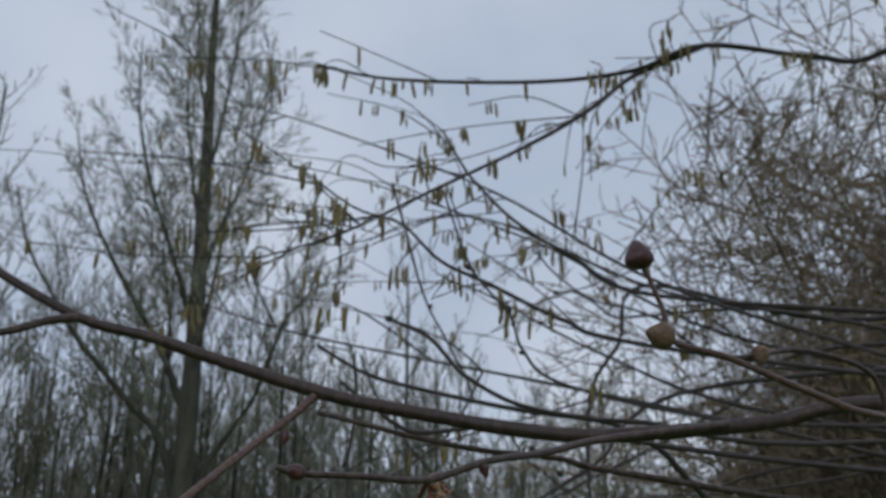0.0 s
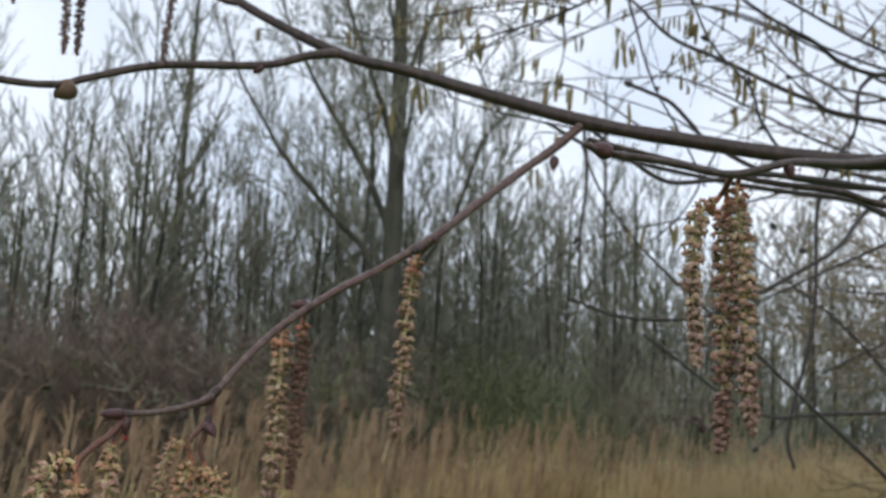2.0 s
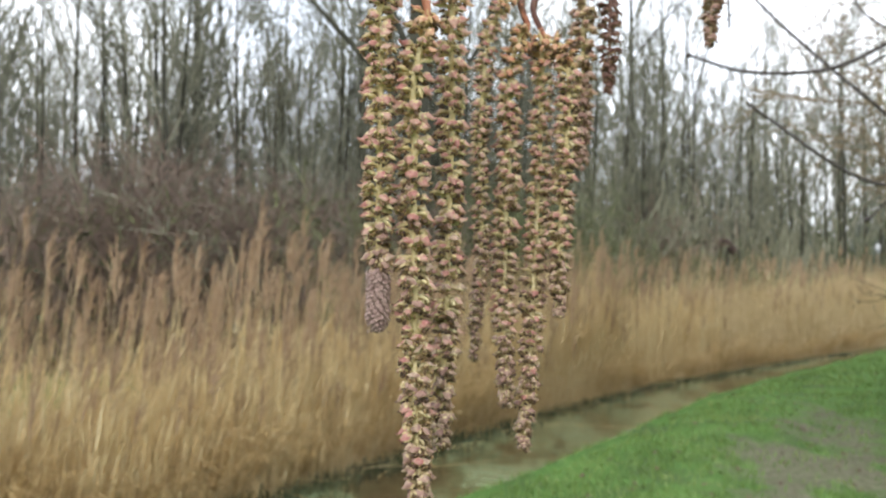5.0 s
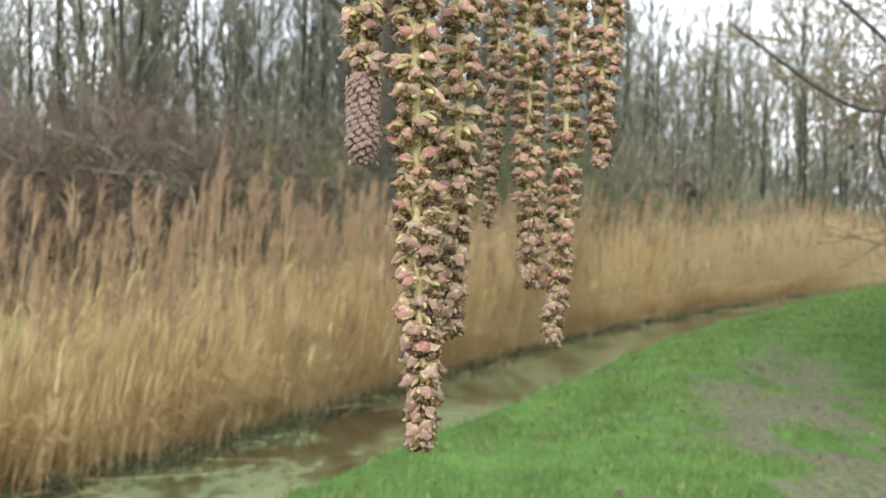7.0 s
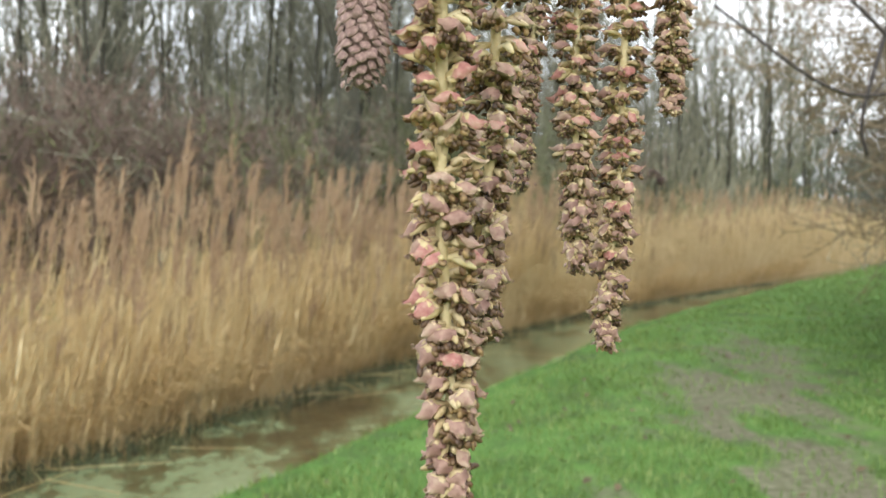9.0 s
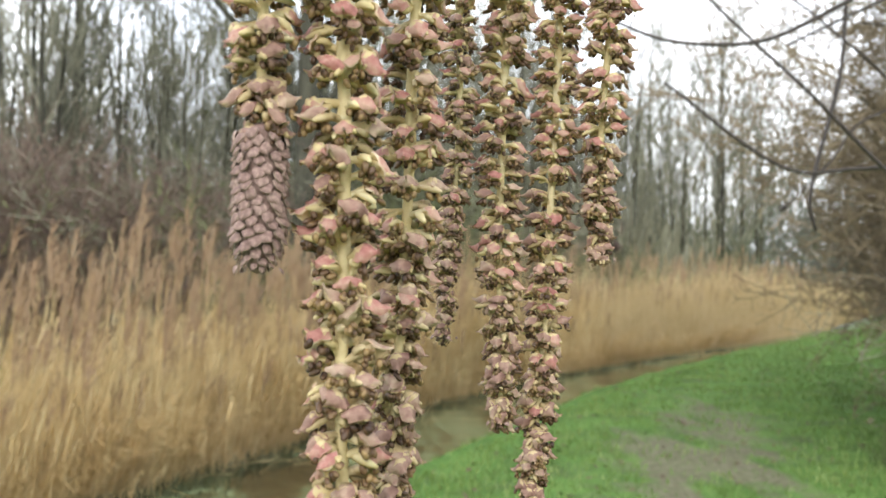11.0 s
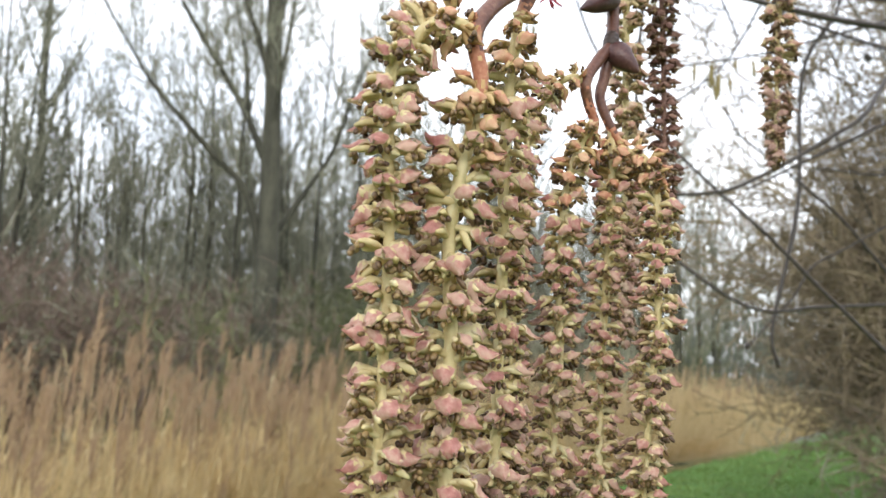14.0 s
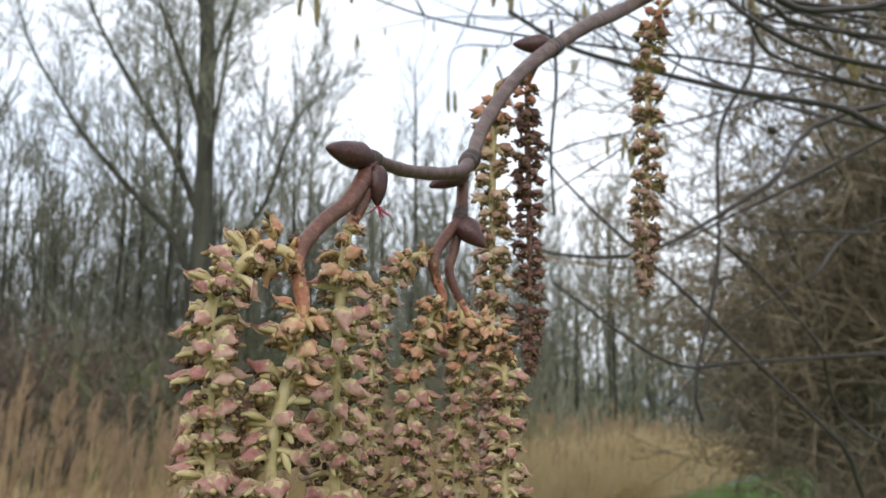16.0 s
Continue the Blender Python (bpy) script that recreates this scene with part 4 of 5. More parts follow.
branch("branch", [(0.2200, 0.4698, 1.8012), (0.2060, 0.4635, 1.7868), (0.1905, 0.452, 1.7723), (0.1689, 0.432, 1.7506), (0.1485, 0.415, 1.7302), (0.127, 0.411, 1.7148), (0.1116, 0.400, 1.7039), (0.0956, 0.388, 1.6902), (0.0872, 0.380, 1.6809), (0.0793, 0.370, 1.6695), (0.0741, 0.360, 1.6603), (0.0696, 0.352, 1.6559), (0.0593, 0.338, 1.6519), (0.0519, 0.3285, 1.6508), (0.0508, 0.3268, 1.6506)],
       [0.0024, 0.0020, 0.0018, 0.0017, 0.0016, 0.0014, 0.0013, 0.0011, 0.0009, 0.0009], M_TWIG_RED, 14, 8, 0.05)
branch("branch", [(0.099, 0.504, 1.842), (0.084, 0.495, 1.836), (0.064, 0.480, 1.824), (0.024, 0.445, 1.808), (-0.001, 0.425, 1.793), (-0.009, 0.415, 1.786), (-0.024, 0.400, 1.781), (-0.06, 0.38, 1.78)],
       [0.0026, 0.0021, 0.0018, 0.0016, 0.0014], M_TWIG, 10)
branch("twig", [(0.044, 0.531, 1.877), (0.030, 0.535, 1.881), (0.009, 0.550, 1.898), (-0.025, 0.560, 1.927)], [0.0018, 0.0014, 0.0011], M_TWIG, 8)
branch("twig", [(0.187, 0.288, 1.735), (0.194, 0.292, 1.734), (0.216, 0.305, 1.736), (0.243, 0.323, 1.7385), (0.270, 0.340, 1.749), (0.304, 0.37, 1.759), (0.343, 0.40, 1.772), (0.42, 0.425, 1.788)],
       [0.0010, 0.0011, 0.0013, 0.0015, 0.0017, 0.0019], M_TWIG, 10)
branch("twig", [(0.219, 0.452, 1.788), (0.27, 0.452, 1.778), (0.306, 0.46, 1.775), (0.346, 0.47, 1.775), (0.384, 0.48, 1.771), (0.55, 0.50, 1.76), (0.8, 0.52, 1.76), (1.1, 0.50, 1.72)], [0.0012, 0.0015, 0.0018, 0.0022, 0.0028], M_TWIG, 8)
branch("twig", [(0.250, 0.60, 1.840), (0.271, 0.60, 1.825), (0.296, 0.60, 1.811), (0.328, 0.60, 1.814), (0.37, 0.60, 1.819), (0.55, 0.58, 1.80), (0.9, 0.5, 1.77)], [0.0012, 0.0015, 0.0018, 0.0022], M_DARKTWIG, 8)
branch("twig", [(0.311, 0.280, 1.812), (0.319, 0.282, 1.795), (0.322, 0.282, 1.784), (0.344, 0.284, 1.780), (0.382, 0.29, 1.770), (0.417, 0.30, 1.766), (0.55, 0.36, 1.775), (0.75, 0.42, 1.815)], [0.0008, 0.0011, 0.0013, 0.0016, 0.0020], M_TWIG_RED, 8)
branch("twig", [(0.344, 0.284, 1.780), (0.358, 0.290, 1.783), (0.385, 0.30, 1.790), (0.42, 0.31, 1.786), (0.43, 0.315, 1.768)], [0.0009, 0.0010, 0.0011], M_TWIG, 8)


def bud(base, way, length, width, mat=None, label=""):
    """A pointed egg of overlapping scales."""
    n, ring = 26, 20
    s = 0.5 - 0.5 * np.cos(np.pi * np.linspace(0, 1, n))
    prof = np.sin(np.pi * np.clip(s, 0.0, 1) ** 0.78) ** 0.62 * (1 - 0.20 * s) + 0.16 * (1 - s)
    d = np.array(way, float)
    d /= np.linalg.norm(d)
    p = np.array(base, float)[None] + d[None] * (s * length)[:, None]
    v, q, t = tube(p, prof * width * 0.5 + 0.0001, ring)
    # four rounded scales lap over the body, each a little proud of the next
    around = np.linspace(0, 2 * np.pi, ring, endpoint=False)[None]
    laps = 0
    for k, tip in enumerate((0.34, 0.55, 0.78, 0.95)):
        off = np.abs((around - k * 2.4 - 40 * length / width + np.pi) % (2 * np.pi) - np.pi)
        laps = laps + 1 / (1 + np.exp(-(tip - 0.10 * off ** 2 - s[:, None]) * 55))
    body = v[:n * ring].reshape(n, ring, 3)
    v[:n * ring] = (p[:, None] + (body - p[:, None]) * (0.90 + 0.055 * laps)[:, :, None]).reshape(-1, 3)
    me = raw_mesh("bud", v, [q, t], [mat or M_BUD])
    return part("bud", me, hazel, label)


bud((0.0516, 0.3280, 1.6506), (-0.75, -0.58, -0.02), 0.0078, 0.0034)
bud((0.0738, 0.3612, 1.6586), (-0.84, -0.40, -0.44), 0.0088, 0.0032)
bud((0.0721, 0.3596, 1.6497), (0.60, -0.35, -0.72), 0.0064, 0.0036)
bud((0.1015, 0.3950, 1.6968), (-0.95, 0.15, -0.03), 0.0082, 0.0040)
bud((0.196, 0.2925, 1.734), (-0.9, -0.35, 0.12), 0.0078, 0.0050)
bud((0.268, 0.339, 1.748), (0.2, -0.2, -0.9), 0.0060, 0.0036)
bud((0.204, 0.453, 1.779), (-0.1, -0.2, -0.9), 0.0075, 0.0040)
bud((-0.004, 0.4185, 1.7865), (-0.75, -0.3, -0.55), 0.0100, 0.0085, M_BUDPALE, "swollen pale brown bud")
bud((0.064, 0.479, 1.823), (-0.5, -0.2, -0.6), 0.0060, 0.0040)
bud((0.026, 0.446, 1.808), (-0.2, -0.2, 0.6), 0.0040, 0.0032)
bud((0.149, 0.414, 1.728), (0.2, -0.2, 0.5), 0.0035, 0.0030)
bud((-0.022, 0.559, 1.925), (-0.6, 0.1, 0.5), 0.0060, 0.0036)
bud((0.3105, 0.2800, 1.8095), (-0.1, 0.0, 0.9), 0.0108, 0.0096)
bud((0.3215, 0.2820, 1.7850), (-0.8, -0.1, 0.1), 0.0105, 0.0092, M_BUDPALE)
bud((0.3600, 0.2890, 1.7860), (-0.2, -0.3, -0.8), 0.0075, 0.0066, M_BUDPALE, "small round reddish-brown gall bud")
flower_bud = bud((0.0527, 0.3278, 1.6496), (0.02, -0.10, -1.0), 0.0056, 0.0027)


def node(at, way, wide, long):
    """The ringed knob of a twig where a bud or stalk sits."""
    d = np.array(way, float)
    d /= np.linalg.norm(d)
    s = np.linspace(-0.5, 0.5, 15)
    p = np.array(at, float)[None] + d[None] * (s * long)[:, None]
    v, q, t = tube(p, wide * (0.62 + 0.38 * np.cos(np.pi * s) ** 0.6 + 0.05 * np.sin(s * 26)), 14, rngh, 0.02)
    part("node", raw_mesh("node", v, [q, t], [M_TWIG]), hazel)


node((0.0740, 0.3600, 1.6602), (0.60, 0.90, 0.75), 0.0017, 0.0052)
node((0.0523, 0.3290, 1.6507), (0.55, 0.80, 0.06), 0.0014, 0.0040)
node((0.0724, 0.3601, 1.6506), (0.15, 0.15, 1.0), 0.0013, 0.0034)
node((0.1010, 0.3925, 1.6950), (0.80, 0.60, 0.70), 0.0019, 0.0070)
node((0.1430, 0.4130, 1.7250), (0.80, 0.35, 0.60), 0.0021, 0.0080)


def flower(at):
    """The tiny female flower: a tuft of red styles at a bud's tip."""
    pcs = []
    for k in range(8):
        d = np.array([0.45 * rngh.normal(), 0.4 * rngh.normal(), -0.9 + 0.2 * rngh.normal()]) * 0.0014
        v, q, t = tube(spline([at, np.array(at) + d * 0.5, np.array(at) + d * [1.2, 1.2, 1.0]], 4), [0.00012, 0.00009], 5)
        pcs.append((v, q, t, 0))
    v, f, ix = join(pcs)
    part("styles", raw_mesh("styles", v, f, [M_STYLE]), flower_bud, "tiny tuft of crimson styles")


flower((0.0528, 0.3272, 1.6442))
# stalks that carry the catkin bunches
branch("stalk", [(0.0520, 0.3285, 1.6505), (0.0516, 0.3280, 1.6490), (0.0502, 0.3262, 1.6463), (0.0481, 0.3240, 1.6433), (0.0451, 0.3215, 1.6405), (0.0424, 0.3190, 1.6369), (0.0416, 0.3180, 1.6341), (0.0424, 0.3178, 1.6300), (0.0422, 0.3179, 1.6260)], [0.0012, 0.0012, 0.0011, 0.0010, 0.0010, 0.0009, 0.0007], M_STEMLET, 12)
branch("stalk", [(0.0520, 0.3287, 1.6500), (0.0514, 0.3277, 1.6463), (0.0500, 0.3270, 1.6430), (0.0489, 0.3268, 1.6405)], [0.0011, 0.0010, 0.0007], M_STEMLET, 10)
branch("stalk", [(0.0738, 0.3628, 1.6600), (0.0736, 0.3625, 1.6589), (0.0730, 0.3610, 1.6539), (0.0723, 0.3600, 1.6502), (0.0694, 0.3580, 1.6466), (0.0670, 0.3563, 1.6427), (0.0676, 0.3570, 1.6396), (0.0688, 0.3575, 1.6364), (0.0680, 0.3578, 1.6330)], [0.0011, 0.0010, 0.0010, 0.0009, 0.0008, 0.0006], M_STEMLET, 12)
branch("stalk", [(0.0725, 0.3600, 1.6505), (0.0712, 0.3600, 1.6447), (0.0705, 0.3600, 1.6412), (0.0721, 0.3600, 1.6370), (0.0743, 0.3600, 1.6333)], [0.0010, 0.0009, 0.0008, 0.0006], M_STEMLET, 10)
branch("stalk", [(0.149, 0.415, 1.729), (0.1465, 0.419, 1.7265), (0.1425, 0.425, 1.7225)], [0.0010, 0.0008], M_STEMLET, 8)
branch("stalk", [(0.0915, 0.3835, 1.6838), (0.0920, 0.392, 1.6872), (0.0913, 0.400, 1.6885)], [0.0010, 0.0009], M_STEMLET, 8)
branch("stalk", [(0.0985, 0.392, 1.6930), (0.0995, 0.399, 1.6940), (0.0990, 0.403, 1.6915)], [0.0010, 0.0008], M_STEMLET, 8)
branch("stalk", [(0.243, 0.323, 1.7385), (0.2425, 0.329, 1.7350), (0.2405, 0.333, 1.7312)], [0.0012, 0.0008], M_STEMLET, 8)
branch("stalk", [(0.243, 0.323, 1.7385), (0.2470, 0.340, 1.7395), (0.2500, 0.350, 1.7405), (0.2515, 0.355, 1.7370)], [0.0012, 0.0008], M_STEMLET, 8)
branch("stalk", [(0.244, 0.324, 1.7385), (0.2480, 0.335, 1.7420), (0.2530, 0.346, 1.7440), (0.2537, 0.350, 1.7400)], [0.0012, 0.0008], M_STEMLET, 8)


# ---------- catkins ----------
def scale_mesh(seed, anthers=7, nu=9, nv=8):
    """An open catkin scale: a pale stalk that widens into a keeled, pointed pink hood sloping outwards, two cream pads and brown anthers under it. +x points away from the axis."""
    r = np.random.default_rng(seed)
    pcs = []
    sv, sq, st = tube(spline([(0.1, 0, -0.25), (0.7, 0.05 * r.normal(), 0.02), (1.4, 0.08 * r.normal(), 0.22), (2.2, 0, 0.36)], 3), [0.27, 0.30, 0.42, 0.58], 6)
    pcs.append((sv * [1, 1.2, 1], sq, st, 1))
    U, V = np.meshgrid(np.linspace(-1, 1, nu), np.linspace(0, 1, nv))
    wide = 1.0 + 0.28 * r.random()
    long = 1.45 + 0.35 * r.random()
    fall = 0.95 + 0.45 * r.random()
    half = np.interp(V, [0, 0.18, 0.48, 0.72, 0.90, 1.0], [0.42, 0.80, 1.0, 0.70, 0.28, 0.05]) * wide
    X = 1.62 + long * V - 0.42 * U**2 * (0.4 + V)
    Y = half * U + 0.10 * r.normal() * V
    Z = 0.85 + 0.28 * np.sin(np.pi * V) - fall * V**1.25 - 0.42 * np.abs(U) ** 1.3 + 0.38 * np.clip(V - 0.82, 0, 1) / 0.18
    X = X + 0.28 * np.clip(V - 0.82, 0, 1) / 0.18
    Z = Z + 0.10 * r.normal() * U * V
    edge = np.maximum(np.abs(U), V) > 0.98
    jit = np.where(edge, 0.09, 0.035)
    X, Y, Z = X + jit * r.normal(size=X.shape), Y + jit * r.normal(size=X.shape), Z + jit * r.normal(size=X.shape)
    thick = 0.50 * (1 - U**2) * (1 - V**1.5) ** 0.8 + 0.07
    top = np.stack([X, Y, Z], -1).reshape(-1, 3)
    low = np.stack([X - 0.10 - 0.4 * thick, Y * 0.93, Z - thick], -1).reshape(-1, 3)
    i = (np.arange(nv - 1)[:, None] * nu + np.arange(nu - 1)[None])
    q = np.stack([i, i + 1, i + 1 + nu, i + nu], -1)
    n = nu * nv
    both = np.vstack([top, low])
    rim = np.array(list(range(nu)) + [nu * k + nu - 1 for k in range(1, nv)] + [n - 1 - k for k in range(1, nu)] + [nu * k for k in range(nv - 2, 0, -1)])
    nx = np.roll(rim, -1)
    pcs.append((both, q[1:].reshape(-1, 4), [], 0))
    pcs.append((both, np.vstack([q[:1].reshape(-1, 4), q.reshape(-1, 4)[:, ::-1] + n]), [], 1))
    pcs.append((both, np.stack([rim, rim + n, nx + n, nx], 1), [], 2))
    for sgn in (-1, 1):
        p0 = np.array([0.9, 0.30 * sgn, 0.02])
        p2 = np.array([2.1 + 0.3 * r.normal(), (0.80 + 0.15 * r.normal()) * sgn, -0.30 + 0.15 * r.normal()])
        bv, bq, bt = tube(spline([p0, (p0 + p2) / 2 + [0, 0.12 * sgn, 0.12], p2], 3), [0.20, 0.34, 0.32, 0.14], 5)
        pcs.append((bv, bq, bt, 1))
    for k in range(anthers):
        c = np.array([1.25 + 1.5 * r.random(), (-1 + 2 * (k + 0.5) / anthers) * 0.95 + 0.12 * r.normal(), -0.28 - 0.45 * r.random()])
        ax = np.array([0.28 * r.normal() + 0.18, 0.25 * r.normal(), -0.55])
        av, aq, at_ = tube(np.array([c, c + ax * 0.25, c + ax * 0.75, c + ax]), [0.14, 0.26, 0.24, 0.12], 5)
        pcs.append((av, aq, at_, 3))
    v, f, ix = join(pcs)
    return v * 0.001, f, ix


def closed_mesh(seed):
    """A closed catkin scale: a thick shield that points down, lying against the catkin."""
    r = np.random.default_rng(seed)
    nu, nv = 5, 5
    U, V = np.meshgrid(np.linspace(-1, 1, nu), np.linspace(0, 1, nv))
    prof = np.interp(V, [0, 0.3, 0.65, 1], [0.60, 1.0, 0.95, 0.12])
    Y = 1.30 * U * prof
    Z = 1.0 - 2.3 * V
    X = 0.05 + 0.55 * np.sin(np.pi * 0.8 * V + 0.3) + 0.95 * V**2 - 0.42 * U**2
    top = np.stack([X, Y, Z], -1).reshape(-1, 3) + 0.05 * r.normal(size=(nu * nv, 3))
    low = top - np.array([0.5, 0, 0.0])
    i = (np.arange(nv - 1)[:, None] * nu + np.arange(nu - 1)[None]).ravel()
    q = np.stack([i, i + nu, i + 1 + nu, i + 1], 1)
    n = nu * nv
    rim = np.array(list(range(nu)) + [nu * k + nu - 1 for k in range(1, nv)] + [n - 1 - k for k in range(1, nu)] + [nu * k for k in range(nv - 2, 0, -1)])
    nx = np.roll(rim, -1)
    qr = np.stack([rim, nx, nx + n, rim + n], 1)
    v, f, ix = join([(np.vstack([top, low]), q, [], 0), (np.vstack([top, low]), qr, [], 1)])
    return v * 0.001, f, ix


OPEN_RAW = [scale_mesh(40 + i, 6) for i in range(8)]
FAR_RAW = [scale_mesh(80 + i, 3, 5, 5) for i in range(6)]
CLOSING_RAW = [scale_mesh(40 + i, 9) for i in range(5)]
CLOSED_RAW = [closed_mesh(60 + i) for i in range(3)]
YOUNG_RAW = [scale_mesh(60 + i, 3) for i in range(6)]
OPEN = [raw_mesh("scale", *o[:2], [M_HOOD, M_STALK, M_RIM, M_ANTHER], o[2]) for o in OPEN_RAW]
CLOSING = [raw_mesh("scale", *o[:2], [M_CAPDARK, M_UNDER, M_CAP, M_ANTHER], o[2]) for o in CLOSING_RAW]
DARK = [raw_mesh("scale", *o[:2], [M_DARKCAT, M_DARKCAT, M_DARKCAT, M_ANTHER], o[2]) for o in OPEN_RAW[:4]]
YOUNG = [raw_mesh("scale", *o[:2], [M_HOOD, M_STALK, M_RIM, M_ANTHER], o[2]) for o in YOUNG_RAW]
BASAL = [raw_mesh("scale", *o[:2], [M_ORANGE, M_BASE, M_ORANGE, M_ANTHER], o[2]) for o in OPEN_RAW[:4]]
CLOSED = [raw_mesh("scale", *o[:2], [M_CLOSED, M_FRINGE], o[2]) for o in CLOSED_RAW]


def catkin(pts, size, label, shut=0.05, seed=0, pieces=True, tight=0.0, step=0.56, group="", dark=False, closing=0.012, basal=0.004):
    """A catkin along a hanging path. size: 1 for an 8 mm wide one; shut: the part of its length, at the tip, whose scales are closed."""
    r = np.random.default_rng(seed)
    size *= 1.0 if pieces else 1.05
    root = tagged(new("hazel_catkin"), label, "catkin", group)
    path = spline(pts, 14)
    seg = np.linalg.norm(np.diff(path, axis=0), axis=1)
    s = np.concatenate([[0], np.cumsum(seg)])
    total = s[-1]
    rv, rq, rt = tube(path, [0.00074 * size, 0.00078 * size, 0.00066 * size, 0.00045 * size], 8, r, 0.06)
    part("rachis", raw_mesh("rachis", rv, [rq, rt], [M_DARKCAT if dark else M_STALK]), root)
    if shut > 0.1:
        cut = path[s > total * (1 - shut) - 0.001]
        cv, cq, ct = tube(cut, [0.0021 * size] * 6 + [0.0019 * size, 0.0015 * size, 0.0008 * size], 12)
        part("core", raw_mesh("core", cv, [cq, ct], [M_CLOSED]), root)
    at, az, pcs = 0.0012, r.random() * 6.28, []
    while at < total + 0.0004:
        f = at / total
        p = np.array([np.interp(at, s, path[:, k]) for k in range(3)])
        p2 = np.array([np.interp(min(at + 0.001, total), s, path[:, k]) for k in range(3)])
        p1 = np.array([np.interp(max(at - 0.001, 0), s, path[:, k]) for k in range(3)])
        z = Vector(p1 - p2).normalized()
        ref = Vector((0, 1, 0)) if abs(z.y) < 0.9 else Vector((1, 0, 0))
        e1 = z.cross(ref).normalized()
        e2 = z.cross(e1)
        az += 2.39996 + (0.25 if f < 1 - shut else 0.05) * r.normal()
        x = e1 * math.cos(az) + e2 * math.sin(az)
        y = z.cross(x)
        near_tip = (total - at) / 0.009
        if f > 1 - shut:
            k = size * 0.52 * min(1.0, 0.55 + near_tip * 1.3) * (0.86 + 0.28 * r.random())
            lift = 0.0024 * size * min(1.0, 0.38 + 1.5 * near_tip**0.7)
            raw, me = CLOSED_RAW, CLOSED
            tilt = 0.13 * r.normal() - 0.08
            grow_on = 0.092
        else:
            to_shut = min(1.0, max(0.0, (1 - shut - f) * total / closing))
            k = size * (0.90 + 0.10 * to_shut) * (1 - 0.30 * tight) * (0.86 + 0.28 * r.random()) * min(1.0, 0.80 + near_tip * 0.4) * min(1.0, 0.55 + at / 0.009)
            lift = -0.0004 * (1 - to_shut) - 0.0003 * tight
            raw, me = OPEN_RAW, (BASAL if at < 0.0015 + basal * (0.4 + r.random()) else (DARK if dark else (CLOSING if to_shut < 0.55 * r.random() + 0.25 or r.random() < 0.85 * (1 - (total * (1 - shut) - at) / (0.75 * total if shut == 0 else 0.012)) else (YOUNG if r.random() > 2.8 * f else OPEN))))
            tilt = 0.30 * r.normal() - 0.04 + 0.40 * (1 - to_shut)
            grow_on = step * (0.58 + 0.42 * to_shut) * (1 - 0.2 * tight)
        k *= 1.33 if f <= 1 - shut else 1.0
        rot = Matrix((x, y, z)).transposed().to_4x4() @ Matrix.Rotation(tilt, 4, "Y") @ Matrix.Rotation(0.42 * r.normal(), 4, "X")
        m = Matrix.Translation(Vector(p) + x * lift) @ rot @ Matrix.Diagonal((k * (0.86 + 0.22 * to_shut), k * (1.0 - 0.16 * to_shut + 0.22 * r.random()), k, 1)) if f <= 1 - shut else Matrix.Translation(Vector(p) + x * lift) @ rot @ Matrix.Scale(k, 4)
        j = int(r.integers(0, len(me)))
        if pieces:
            ob = new("scale", me[j])
            ob.parent = root
            ob.matrix_basis = m
        else:
            v, fc, ix = raw[j] if raw is CLOSED_RAW else (OPEN_RAW[j] if seed in (8, 9, 10) else FAR_RAW[j % len(FAR_RAW)])
            mm = np.array(m)
            if raw is not CLOSED_RAW and me is CLOSING:
                ix = np.where(ix <= 1, 6, ix)
            elif me is BASAL:
                ix = np.where(ix <= 2, 7, ix)
            pcs.append((v @ mm[:3, :3].T + mm[:3, 3], fc, ix, raw is CLOSED_RAW))
        at += grow_on * 0.001 * size**0.5 * (1.0 if pieces else 1.1)
    if not pieces:
        vs, fq, ft, iq, it, base = [], [], [], [], [], 0
        for v, fc, ix, sh in pcs:
            nq = len(fc[0])
            vs.append(v)
            fq.append(fc[0] + base)
            iq.append(ix[:nq] + (4 if sh else 0))
            if len(fc) > 1:
                ft.append(fc[1] + base)
                it.append(ix[nq:] + (4 if sh else 0))
            base += len(v)
        faces = [np.vstack(fq)] + ([np.vstack(ft)] if ft else [])
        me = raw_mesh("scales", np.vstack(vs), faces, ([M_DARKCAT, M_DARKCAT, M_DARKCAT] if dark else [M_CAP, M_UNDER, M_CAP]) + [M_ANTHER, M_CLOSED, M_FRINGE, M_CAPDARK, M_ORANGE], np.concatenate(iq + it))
        part("spike", me, root, kind="stuff")
    return root


